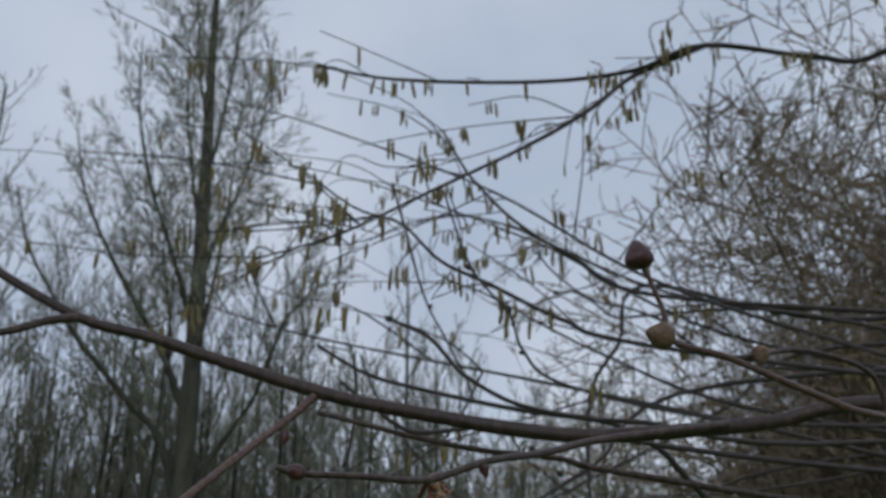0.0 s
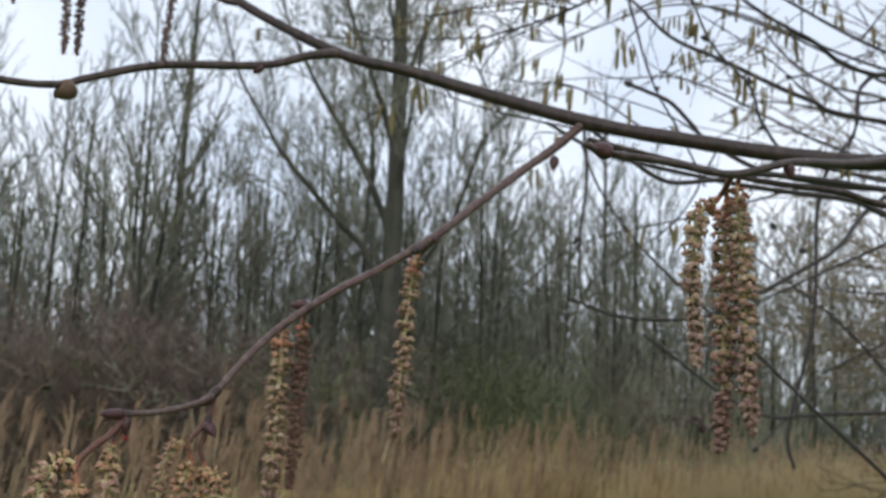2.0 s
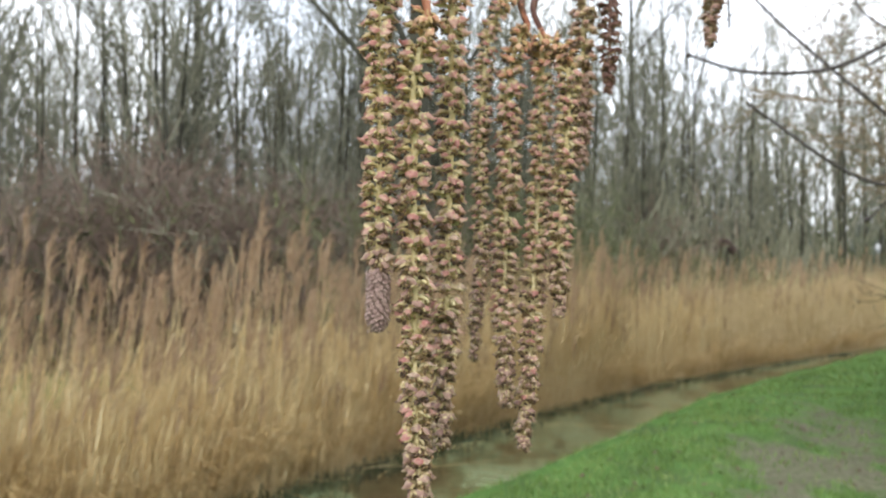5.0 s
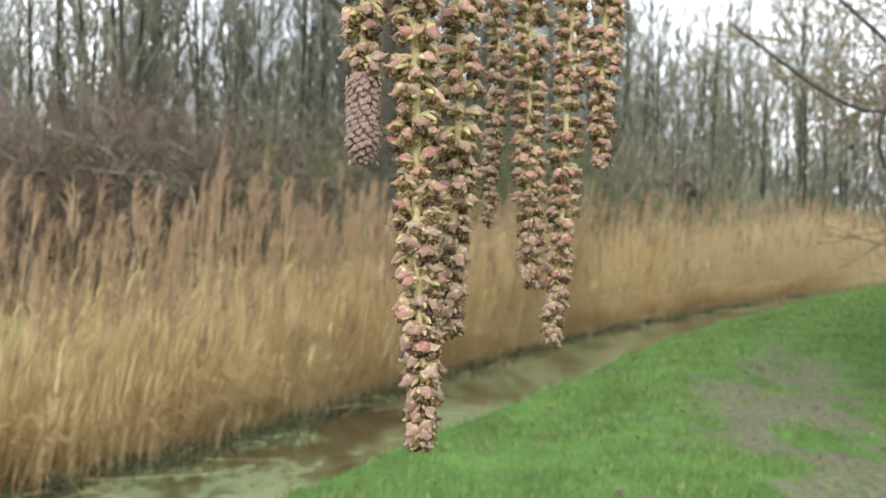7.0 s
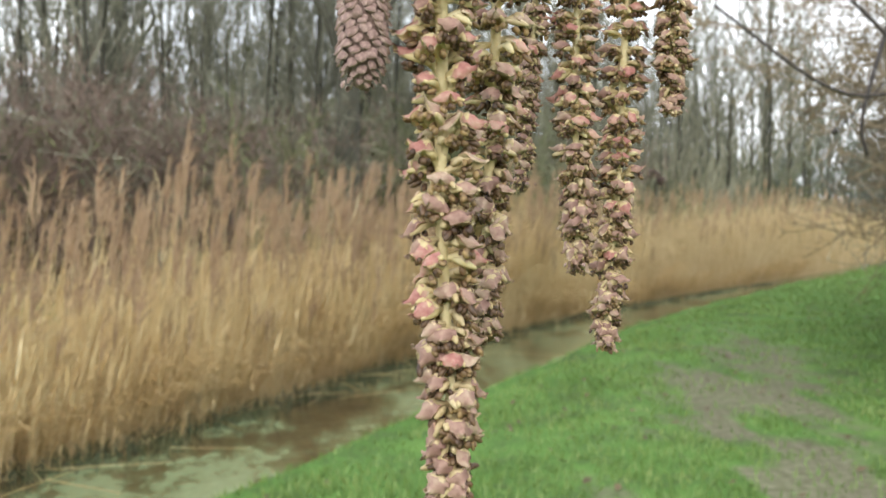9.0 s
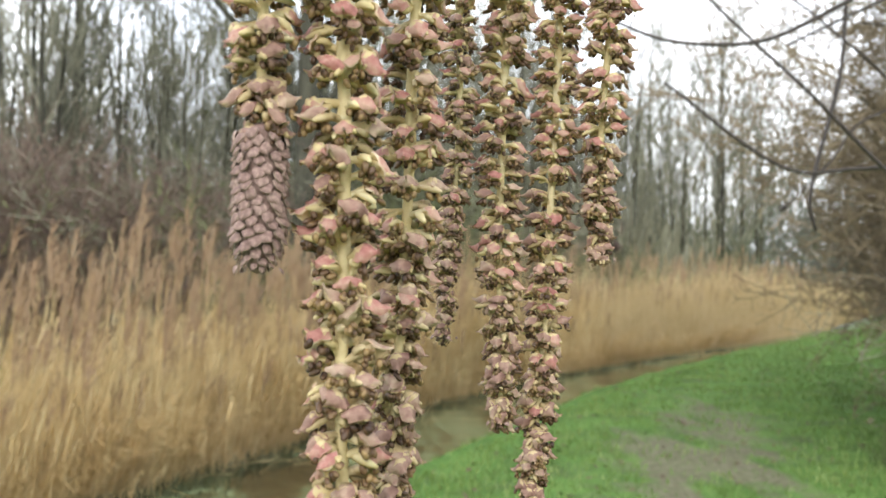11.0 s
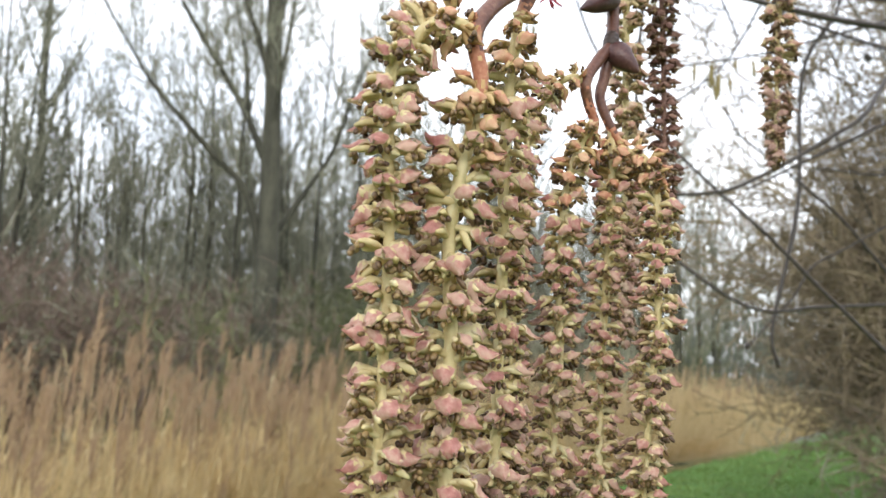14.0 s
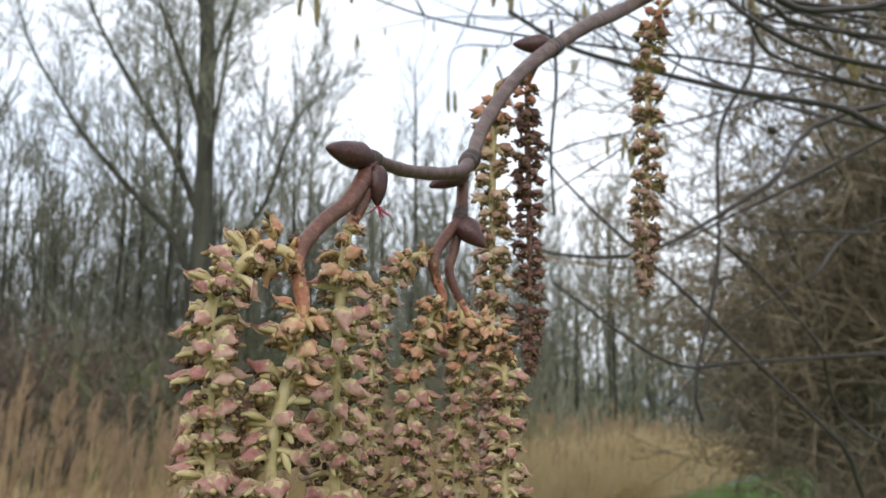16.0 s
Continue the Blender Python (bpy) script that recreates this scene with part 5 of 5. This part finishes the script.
LONG = "long open hazel catkin with pink scales and brown anthers"
G1 = "catkins hanging in bunches from the twig end"
catkin([(0.0414, 0.3180, 1.6345), (0.0402, 0.3176, 1.6358), (0.0373, 0.3170, 1.6358), (0.0336, 0.3160, 1.6320), (0.0319, 0.3155, 1.6285), (0.0320, 0.3165, 1.6214), (0.0325, 0.3175, 1.6100), (0.0323, 0.3180, 1.5980), (0.0320, 0.3195, 1.5820), (0.0322, 0.3194, 1.5720), (0.0321, 0.3193, 1.5595)], 0.95, "open hazel catkin with a closed purple-brown tip", 0.155, 1, group=G1, step=0.62, basal=0.004)
catkin([(0.0425, 0.3178, 1.6304), (0.0412, 0.3182, 1.6225), (0.0394, 0.3190, 1.6125), (0.0399, 0.3200, 1.6010), (0.0397, 0.3205, 1.5860), (0.0401, 0.3205, 1.5730), (0.0403, 0.3203, 1.5600), (0.0403, 0.3190, 1.5460), (0.0410, 0.3172, 1.5330), (0.0414, 0.3160, 1.5250), (0.0411, 0.3155, 1.5178)], 1.0, LONG, 0.0, 2, step=0.62, group=G1, closing=0.040, basal=0.008)
catkin([(0.0489, 0.3268, 1.6413), (0.0484, 0.3280, 1.6340), (0.0481, 0.3300, 1.6240), (0.0485, 0.3320, 1.6120), (0.0483, 0.3330, 1.5970), (0.0479, 0.3330, 1.5820), (0.0478, 0.3330, 1.5720), (0.0475, 0.3328, 1.5620), (0.0470, 0.3325, 1.5500), (0.0466, 0.3320, 1.5410), (0.0464, 0.3320, 1.5325)], 0.94, LONG, 0.0, 3, step=0.62, group=G1, closing=0.035, basal=0.005)
catkin([(0.0667, 0.3563, 1.6425), (0.0650, 0.3562, 1.6432), (0.0628, 0.3570, 1.6422), (0.0604, 0.3590, 1.6385), (0.0590, 0.3600, 1.6340), (0.0575, 0.3600, 1.6200), (0.0568, 0.3600, 1.6030), (0.0572, 0.3600, 1.5900), (0.0573, 0.3600, 1.5770), (0.0562, 0.3595, 1.5660), (0.0558, 0.3590, 1.5580), (0.0556, 0.3590, 1.5512)], 0.74, "slim hazel catkin, darker and half closed towards its tip", 0.0, 4, tight=0.35, group=G1, closing=0.04)
catkin([(0.0684, 0.3574, 1.6368), (0.0664, 0.3577, 1.6325), (0.0648, 0.3590, 1.6260), (0.0642, 0.3600, 1.6130), (0.0644, 0.3610, 1.6000), (0.0639, 0.3620, 1.5870), (0.0635, 0.3610, 1.5750), (0.0632, 0.3600, 1.5650), (0.0634, 0.3590, 1.5530), (0.0637, 0.3585, 1.5398)], 0.86, LONG, 0.0, 5, step=0.56, group=G1, closing=0.03, basal=0.012)
catkin([(0.0724, 0.3600, 1.6365), (0.0730, 0.3615, 1.6280), (0.0732, 0.3650, 1.6120), (0.0729, 0.3668, 1.5990), (0.0724, 0.3660, 1.5860), (0.0714, 0.3640, 1.5720), (0.0709, 0.3630, 1.5620), (0.0700, 0.3615, 1.5490), (0.0688, 0.3605, 1.5360), (0.0684, 0.3600, 1.5283)], 0.82, LONG, 0.0, 6, step=0.58, group=G1, closing=0.03, basal=0.010)
catkin([(0.0743, 0.3600, 1.6333), (0.0780, 0.3595, 1.6313), (0.0796, 0.3590, 1.6230), (0.0791, 0.3580, 1.6080), (0.0782, 0.3590, 1.5940), (0.0775, 0.3600, 1.5820), (0.0776, 0.3607, 1.5720), (0.0778, 0.3610, 1.5622)], 0.84, "short open hazel catkin with a compact brown tip", 0.0, 7, step=0.58, group=G1, closing=0.020, basal=0.008)
G2 = "catkins further along the branch"
catkin([(0.0912, 0.401, 1.6885), (0.0912, 0.404, 1.680), (0.0910, 0.405, 1.650), (0.0903, 0.404, 1.606)], 0.98, LONG, 0.0, 8, False, step=0.68, group=G2, closing=0.04, basal=0.008)
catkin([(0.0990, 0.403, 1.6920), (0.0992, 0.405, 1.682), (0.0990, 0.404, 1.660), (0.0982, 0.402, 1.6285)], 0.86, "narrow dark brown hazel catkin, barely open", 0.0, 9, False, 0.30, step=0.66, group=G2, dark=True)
catkin([(0.1425, 0.425, 1.7230), (0.1408, 0.430, 1.715), (0.1392, 0.430, 1.692), (0.1370, 0.430, 1.650)], 1.00, "single open hazel catkin with a compact tip", 0.0, 10, False, 0.1, step=0.70, group=G2, closing=0.022)
catkin([(0.2413, 0.3330, 1.7317), (0.2370, 0.3340, 1.7290), (0.2347, 0.3360, 1.7223), (0.2346, 0.3410, 1.7052), (0.2372, 0.3460, 1.6920), (0.2392, 0.3500, 1.6768)], 1.00, LONG, 0.0, 11, False, 0.1, step=0.55, group=G2, closing=0.05, basal=0.005)
catkin([(0.2509, 0.3550, 1.7366), (0.2523, 0.3590, 1.7243), (0.2531, 0.3620, 1.7100), (0.2546, 0.3690, 1.6769), (0.2550, 0.3730, 1.6493)], 1.08, LONG, 0.0, 12, False, step=0.55, group=G2, closing=0.04, basal=0.005)
catkin([(0.2530, 0.3480, 1.7413), (0.2542, 0.3500, 1.7309), (0.2577, 0.3550, 1.7090), (0.2610, 0.3620, 1.6808), (0.2640, 0.3660, 1.6558)], 1.04, LONG, 0.0, 13, False, step=0.55, group=G2, closing=0.04, basal=0.005)
# three catkins against the sky: their backlit darkness is put into the scale colour
catkin([(-0.0420, 0.500, 1.925), (-0.0420, 0.500, 1.905), (-0.0400, 0.500, 1.870), (-0.0380, 0.500, 1.831)], 0.75, "narrow hazel catkin hanging above, coloured dark as if backlit", 0.0, 14, False, 0.5, group=G2, dark=True)
catkin([(-0.0345, 0.500, 1.925), (-0.0345, 0.500, 1.905), (-0.0330, 0.500, 1.870), (-0.0315, 0.500, 1.831)], 0.75, "narrow hazel catkin hanging above, coloured dark as if backlit", 0.0, 15, False, 0.5, group=G2, dark=True)
catkin([(-0.0630, 0.480, 1.915), (-0.0625, 0.480, 1.89), (-0.0580, 0.480, 1.848)], 0.7, "narrow hazel catkin hanging above, coloured dark as if backlit", 0.0, 16, False, 0.5, group=G2, dark=True)
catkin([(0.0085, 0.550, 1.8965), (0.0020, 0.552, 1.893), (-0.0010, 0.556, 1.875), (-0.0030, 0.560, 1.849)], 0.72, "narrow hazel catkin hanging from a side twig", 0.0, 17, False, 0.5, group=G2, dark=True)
branch("twig", [(-0.08, 0.58, 1.99), (-0.06, 0.53, 1.955), (-0.042, 0.50, 1.926), (-0.0345, 0.50, 1.925)], [0.0012, 0.0010], M_TWIG, 8)
branch("twig", [(-0.06, 0.53, 1.955), (-0.062, 0.50, 1.93), (-0.063, 0.48, 1.915)], [0.0010, 0.0009], M_TWIG, 8)

LEFT_ONE = [(-0.124, 0.550, 1.787), (-0.124, 0.550, 1.762), (-0.125, 0.550, 1.737), (-0.125, 0.550, 1.712)]
LEFT_TWO = [(-0.137, 0.550, 1.786), (-0.137, 0.550, 1.761), (-0.138, 0.550, 1.736), (-0.138, 0.550, 1.711)]
catkin(LEFT_ONE, 1.1, "open hazel catkin with a compact brown tip", 0.0, 18, False, 0.2, group=G2, closing=0.06)
catkin(LEFT_TWO, 1.1, "open hazel catkin with a compact brown tip", 0.0, 19, False, 0.2, group=G2, closing=0.06)
branch("twig", [(-0.06, 0.38, 1.78), (-0.085, 0.43, 1.797), (-0.11, 0.50, 1.80), LEFT_ONE[0], LEFT_TWO[0]], [0.0014, 0.0010, 0.0009], M_TWIG, 8)

# ---------- the hazel's higher branches, hung with small winter catkins ----------
small_kinds, small_raw = [], []
for i in range(4):
    r = np.random.default_rng(90 + i)
    ln = 0.030 + 0.005 * i
    v, q, t = tube(spline([(0, 0, 0), (0.0005, 0, -0.006), (0.001 * r.normal(), 0.001 * r.normal(), -ln * 0.6), (0.0015 * r.normal(), 0, -ln)], 3), [0.0008, 0.0012, 0.0030, 0.0033, 0.0032, 0.0018], 6, r, 0.08)
    small_raw.append((v, q, t))
    root = tagged(new("winter_catkin"), "short closed olive-brown catkin hanging from a thin twig", "catkin", "small catkins on the high twigs")
    part("spike", raw_mesh("spike", v, [q, t], [M_SMALLCAT]), root)
    small_kinds.append(root)
small_used = 0


rest = []


def hang(p, k):
    global small_used
    if p[2] - 1.62 < 0.23 * math.hypot(p[0], p[1]):
        return
    if k >= 280:
        m = np.array(pose(0, 0, 0, 4 * rngh.normal(), 4 * rngh.normal(), 360 * rngh.random()))[:3, :3] * (0.42 + 0.36 * rngh.random())
        rest.append((small_raw[k % 4][0] @ m.T + p, small_raw[k % 4][1], small_raw[k % 4][2], 0))
        return
    src = small_kinds[k % 4]
    ob = src if small_used < 4 and k % 4 == small_used else copy_thing(src, pose(0, 0, 0))
    if ob is src:
        small_used += 1
    ob.matrix_basis = pose(p[0], p[1], p[2], 4 * rngh.normal(), 4 * rngh.normal(), 360 * rngh.random()) @ Matrix.Scale(0.42 + 0.36 * rngh.random(), 4)


HIGH_A = [(0.875, 1.200, 2.548), (0.750, 1.200, 2.475), (0.663, 1.150, 2.385), (0.571, 1.150, 2.317), (0.425, 1.120, 2.217), (0.314, 1.120, 2.149), (0.215, 1.100, 2.100)]
HIGH_B = [(1.600, 0.660, 1.620), (1.250, 0.850, 1.900), (0.704, 1.100, 2.032), (0.593, 1.100, 2.055), (0.495, 1.100, 2.095), (0.435, 1.100, 2.119), (0.386, 1.100, 2.162), (0.329, 1.100, 2.177), (0.261, 1.100, 2.221)]
HIGH_C = [(1.560, 0.640, 2.000), (1.250, 1.000, 2.080), (0.863, 1.400, 2.208), (0.721, 1.400, 2.260), (0.628, 1.400, 2.311), (0.565, 1.400, 2.369), (0.539, 1.400, 2.404), (0.509, 1.400, 2.457)]
HIGH_T = [(1.420, 0.600, 2.700), (1.360, 0.950, 2.680), (1.236, 1.250, 2.623), (1.096, 1.250, 2.591), (0.875, 1.200, 2.548), (0.750, 1.200, 2.485), (0.617, 1.250, 2.475), (0.412, 1.300, 2.478), (0.298, 1.350, 2.515)]
THIN = [
    ([(0.406, 0.970, 2.152), (0.438, 0.970, 2.064), (0.479, 0.970, 2.017), (0.498, 0.980, 1.978), (0.550, 1.000, 1.951), (0.720, 0.970, 1.915), (1.100, 0.850, 1.860), (1.630, 0.670, 1.500)], [0.0011, 0.0015, 0.0019, 0.003]),
    ([(1.530, 0.800, 2.200), (1.250, 1.400, 2.200), (0.985, 1.700, 2.336), (0.923, 1.700, 2.218), (0.860, 1.700, 2.112), (0.846, 1.700, 1.896), (0.799, 1.700, 1.706), (0.807, 1.700, 1.643)], [0.005, 0.0042, 0.0036, 0.0033, 0.0027]),
    ([(0.366, 1.300, 1.840), (0.432, 1.300, 1.822), (0.526, 1.300, 1.826), (0.599, 1.300, 1.858), (0.700, 1.300, 1.918), (0.915, 1.300, 2.046), (1.640, 0.680, 2.000)], [0.0016, 0.0024, 0.003, 0.004]),
    ([(0.319, 1.000, 1.970), (0.323, 1.000, 1.918), (0.317, 1.000, 1.855), (0.319, 1.000, 1.798)], [0.0018, 0.0015, 0.001]),
    ([(0.390, 1.400, 2.079), (0.415, 1.400, 2.019), (0.461, 1.400, 1.953), (0.510, 1.400, 1.903), (0.575, 1.400, 1.847), (0.639, 1.400, 1.795), (0.711, 1.400, 1.729), (0.775, 1.400, 1.673), (0.844, 1.400, 1.611), (1.030, 1.400, 1.444), (1.640, 0.680, 1.200)], [0.0016, 0.0018, 0.0024, 0.003, 0.004]),
    ([(0.320, 0.800, 1.946), (0.334, 0.800, 1.941), (0.353, 0.800, 1.933), (0.370, 0.800, 1.916), (0.384, 0.800, 1.902), (0.429, 0.800, 1.880), (0.491, 0.800, 1.871), (0.547, 0.800, 1.870), (0.797, 0.800, 1.866), (1.640, 0.680, 1.970)], [0.0016, 0.0017, 0.0019, 0.0022, 0.003]),
    ([(0.505, 1.200, 1.973), (0.493, 1.200, 2.001), (0.470, 1.200, 2.046), (0.446, 1.200, 2.088), (0.430, 1.200, 2.130), (0.416, 1.200, 2.181), (0.393, 1.200, 2.261)], [0.0012, 0.0014, 0.0018]),
    ([(0.693, 1.400, 2.198), (0.718, 1.400, 2.202), (0.748, 1.400, 2.190), (0.789, 1.400, 2.167), (0.856, 1.400, 2.175), (1.104, 1.400, 2.205), (1.640, 0.680, 2.000)], [0.0012, 0.0015, 0.002, 0.003]),
    ([(0.674, 1.450, 2.290), (0.702, 1.450, 2.255), (0.743, 1.450, 2.224), (0.778, 1.450, 2.207), (0.839, 1.450, 2.199), (0.881, 1.450, 2.187), (1.121, 1.450, 2.118), (1.640, 0.680, 2.000)], [0.0014, 0.0018, 0.0024]),
    ([(0.678, 1.600, 2.017), (0.701, 1.600, 1.977), (0.739, 1.600, 1.951), (0.794, 1.600, 1.911), (0.859, 1.600, 1.860), (0.948, 1.600, 1.765), (1.119, 1.600, 1.583), (1.640, 0.680, 1.300)], [0.0014, 0.0018, 0.0024, 0.003]),
    ([(0.710, 1.600, 1.670), (0.743, 1.600, 1.704), (0.780, 1.600, 1.741), (0.812, 1.600, 1.787), (0.867, 1.600, 1.817), (0.950, 1.600, 1.862), (1.170, 1.600, 1.981), (1.640, 0.680, 1.962)], [0.0012, 0.0016, 0.002, 0.003]),
    ([(0.764, 1.500, 1.909), (0.806, 1.500, 1.908), (0.850, 1.500, 1.905), (0.901, 1.500, 1.911), (1.149, 1.500, 1.940), (1.640, 0.680, 2.000)], [0.0012, 0.0016, 0.002, 0.003]),
    ([(0.281, 1.000, 1.975), (0.332, 1.000, 1.949), (0.384, 1.000, 1.937), (0.491, 1.000, 1.921), (0.593, 1.000, 1.913), (0.643, 1.000, 1.895), (0.878, 1.000, 1.810), (1.640, 0.680, 1.995)], [0.0018, 0.0024, 0.0034, 0.005]),
    ([(0.531, 1.600, 1.837), (0.703, 1.600, 1.727), (0.830, 1.600, 1.729), (1.069, 1.600, 1.746), (1.318, 1.600, 1.764), (1.640, 0.680, 1.846)], [0.002, 0.003, 0.0045]),
    ([(0.661, 1.500, 1.874), (0.767, 1.500, 1.928), (0.860, 1.500, 1.974), (1.024, 1.500, 2.061), (1.245, 1.500, 2.178), (1.640, 0.680, 2.000)], [0.0018, 0.003, 0.004]),
]
BUDS = [((0.479, 0.968, 2.017), (-0.2, 0, 1), 0.009), ((0.499, 0.978, 1.978), (-0.9, 0, -0.2), 0.008), ((0.438, 0.970, 2.064), (-1, 0, 0.2), 0.009), ((0.496, 0.949, 1.867), (-0.5, -0.2, 0.5), 0.008), ((0.525, 0.950, 1.846), (-0.6, -0.2, 0.2), 0.008), ((0.366, 1.300, 1.840), (-1, 0, 0.2), 0.008), ((0.316, 1.000, 1.858), (-0.5, 0, -0.6), 0.008), ((0.321, 0.800, 1.946), (-1, 0, 0.3), 0.008), ((0.711, 1.600, 1.672), (-0.7, 0, -0.5), 0.012), ((0.694, 1.400, 2.198), (-1, 0, 0.1), 0.009), ((0.443, 1.200, 2.091), (0.6, 0, 0.5), 0.008)]
HIGH = [
    # points, radii, catkins, side twigs
    (HIGH_A, [0.0045, 0.0035, 0.0022, 0.0012], 60, 22),
    (HIGH_B, [0.0040, 0.0030, 0.0020, 0.0012], 14, 8),
    (HIGH_C, [0.0045, 0.0035, 0.0025, 0.0018], 40, 14),
    (HIGH_T, [0.0060, 0.0050, 0.0035, 0.0020], 60, 22),
]
kk = 0
for pts, radii, cats, sides_ in HIGH:
    branch("branch", pts, radii, M_DARKTWIG, 7, 6)
    p = spline(pts, 12)
    spots = []
    for i in range(sides_):
        a = p[int(rngh.integers(len(p) // 4, len(p)))]
        w = np.array([-0.6 + 0.3 * rngh.normal(), 0.5 * rngh.normal(), 0.25 * rngh.normal() - 0.05])
        ln = 0.10 + 0.16 * rngh.random()
        e = [a, a + w * ln * 0.5 + 0.01 * rngh.normal(size=3), a + w * ln + np.array([0, 0, -0.02])]
        branch("twig", e, [0.0012, 0.0007], M_DARKTWIG, 5, 4)
        spots += list(spline(e, 6)[3:])
    spots += list(p[len(p) // 3:])
    for i in range(cats):
        s = spots[int(rngh.integers(0, len(spots)))]
        for c in range(int(rngh.integers(1, 4))):
            hang(s + np.array([0.006 * rngh.normal(), 0.004 * rngh.normal(), 0.0]), kk)
            kk += 1
# arching boughs with drooping side twigs
for i in range(5):
    dist, az0 = 1.2 + 1.3 * (i * 0.618 % 1.0), radians(2 + 16 * rngh.random())
    rise = 19 + 14 * ((i * 0.382) % 1.0)
    tall = 1.66 + dist * math.tan(radians(rise))
    low = 1.70 + dist * math.tan(radians(1 + rise * 0.28)) + 0.06 * rngh.normal()
    tipp = np.array([dist * math.sin(az0), dist * math.cos(az0), tall])
    out_ = np.array([1.05 + 0.35 * rngh.random(), 0.45 + dist * 0.40, low])
    kink = lambda a, m: a + np.array([0.03, 0.05, 0.035]) * rngh.normal(size=3) * m
    pts = [(1.60, 0.66, low - 0.15 - 0.2 * rngh.random()), out_, kink(out_ * 0.66 + tipp * 0.34, 0.8), kink(out_ * 0.38 + tipp * 0.62, 1), kink(out_ * 0.15 + tipp * 0.85, 0.7), tipp]
    branch("branch", pts, [0.0042, 0.0032, 0.0022, 0.0014, 0.0008], M_DARKTWIG, 6, 7)
    line = spline(pts, 12)
    for j in range(9):
        a = line[int(rngh.integers(len(line) // 3, len(line)))]
        w = np.array([-0.15 + 0.12 * rngh.normal(), 0.12 * rngh.normal(), 0.01 + 0.11 * rngh.normal()])
        e = [a, a + w * 0.4 + 0.012 * rngh.normal(size=3), a + w * 0.8 + 0.02 * rngh.normal(size=3), a + w * 1.1 + np.array([0, 0, -0.035])]
        branch("twig", e, [0.0013, 0.0009, 0.0006], M_DARKTWIG, 5, 5)
        sub = spline(e, 6)
        for c in range(int(rngh.integers(1, 5))):
            q = sub[int(rngh.integers(4, len(sub)))]
            for _ in range(int(rngh.integers(1, 4))):
                hang(q + np.array([0.007 * rngh.normal(), 0.004 * rngh.normal(), 0.0]), kk)
                kk += 1
if rest:
    rv_, rf_, ri_ = join(rest)
    part("catkin_fringe", raw_mesh("small_catkins", rv_, rf_, [M_SMALLCAT]), hazel, "short closed olive-brown catkins on the thin twigs", "stuff")
for pts, radii in THIN:
    branch("twig", pts, radii, M_DARKTWIG, 6, 6)
for p, w, ln in BUDS:
    bud(p, w, ln, ln * 0.75, M_DARKTWIG)
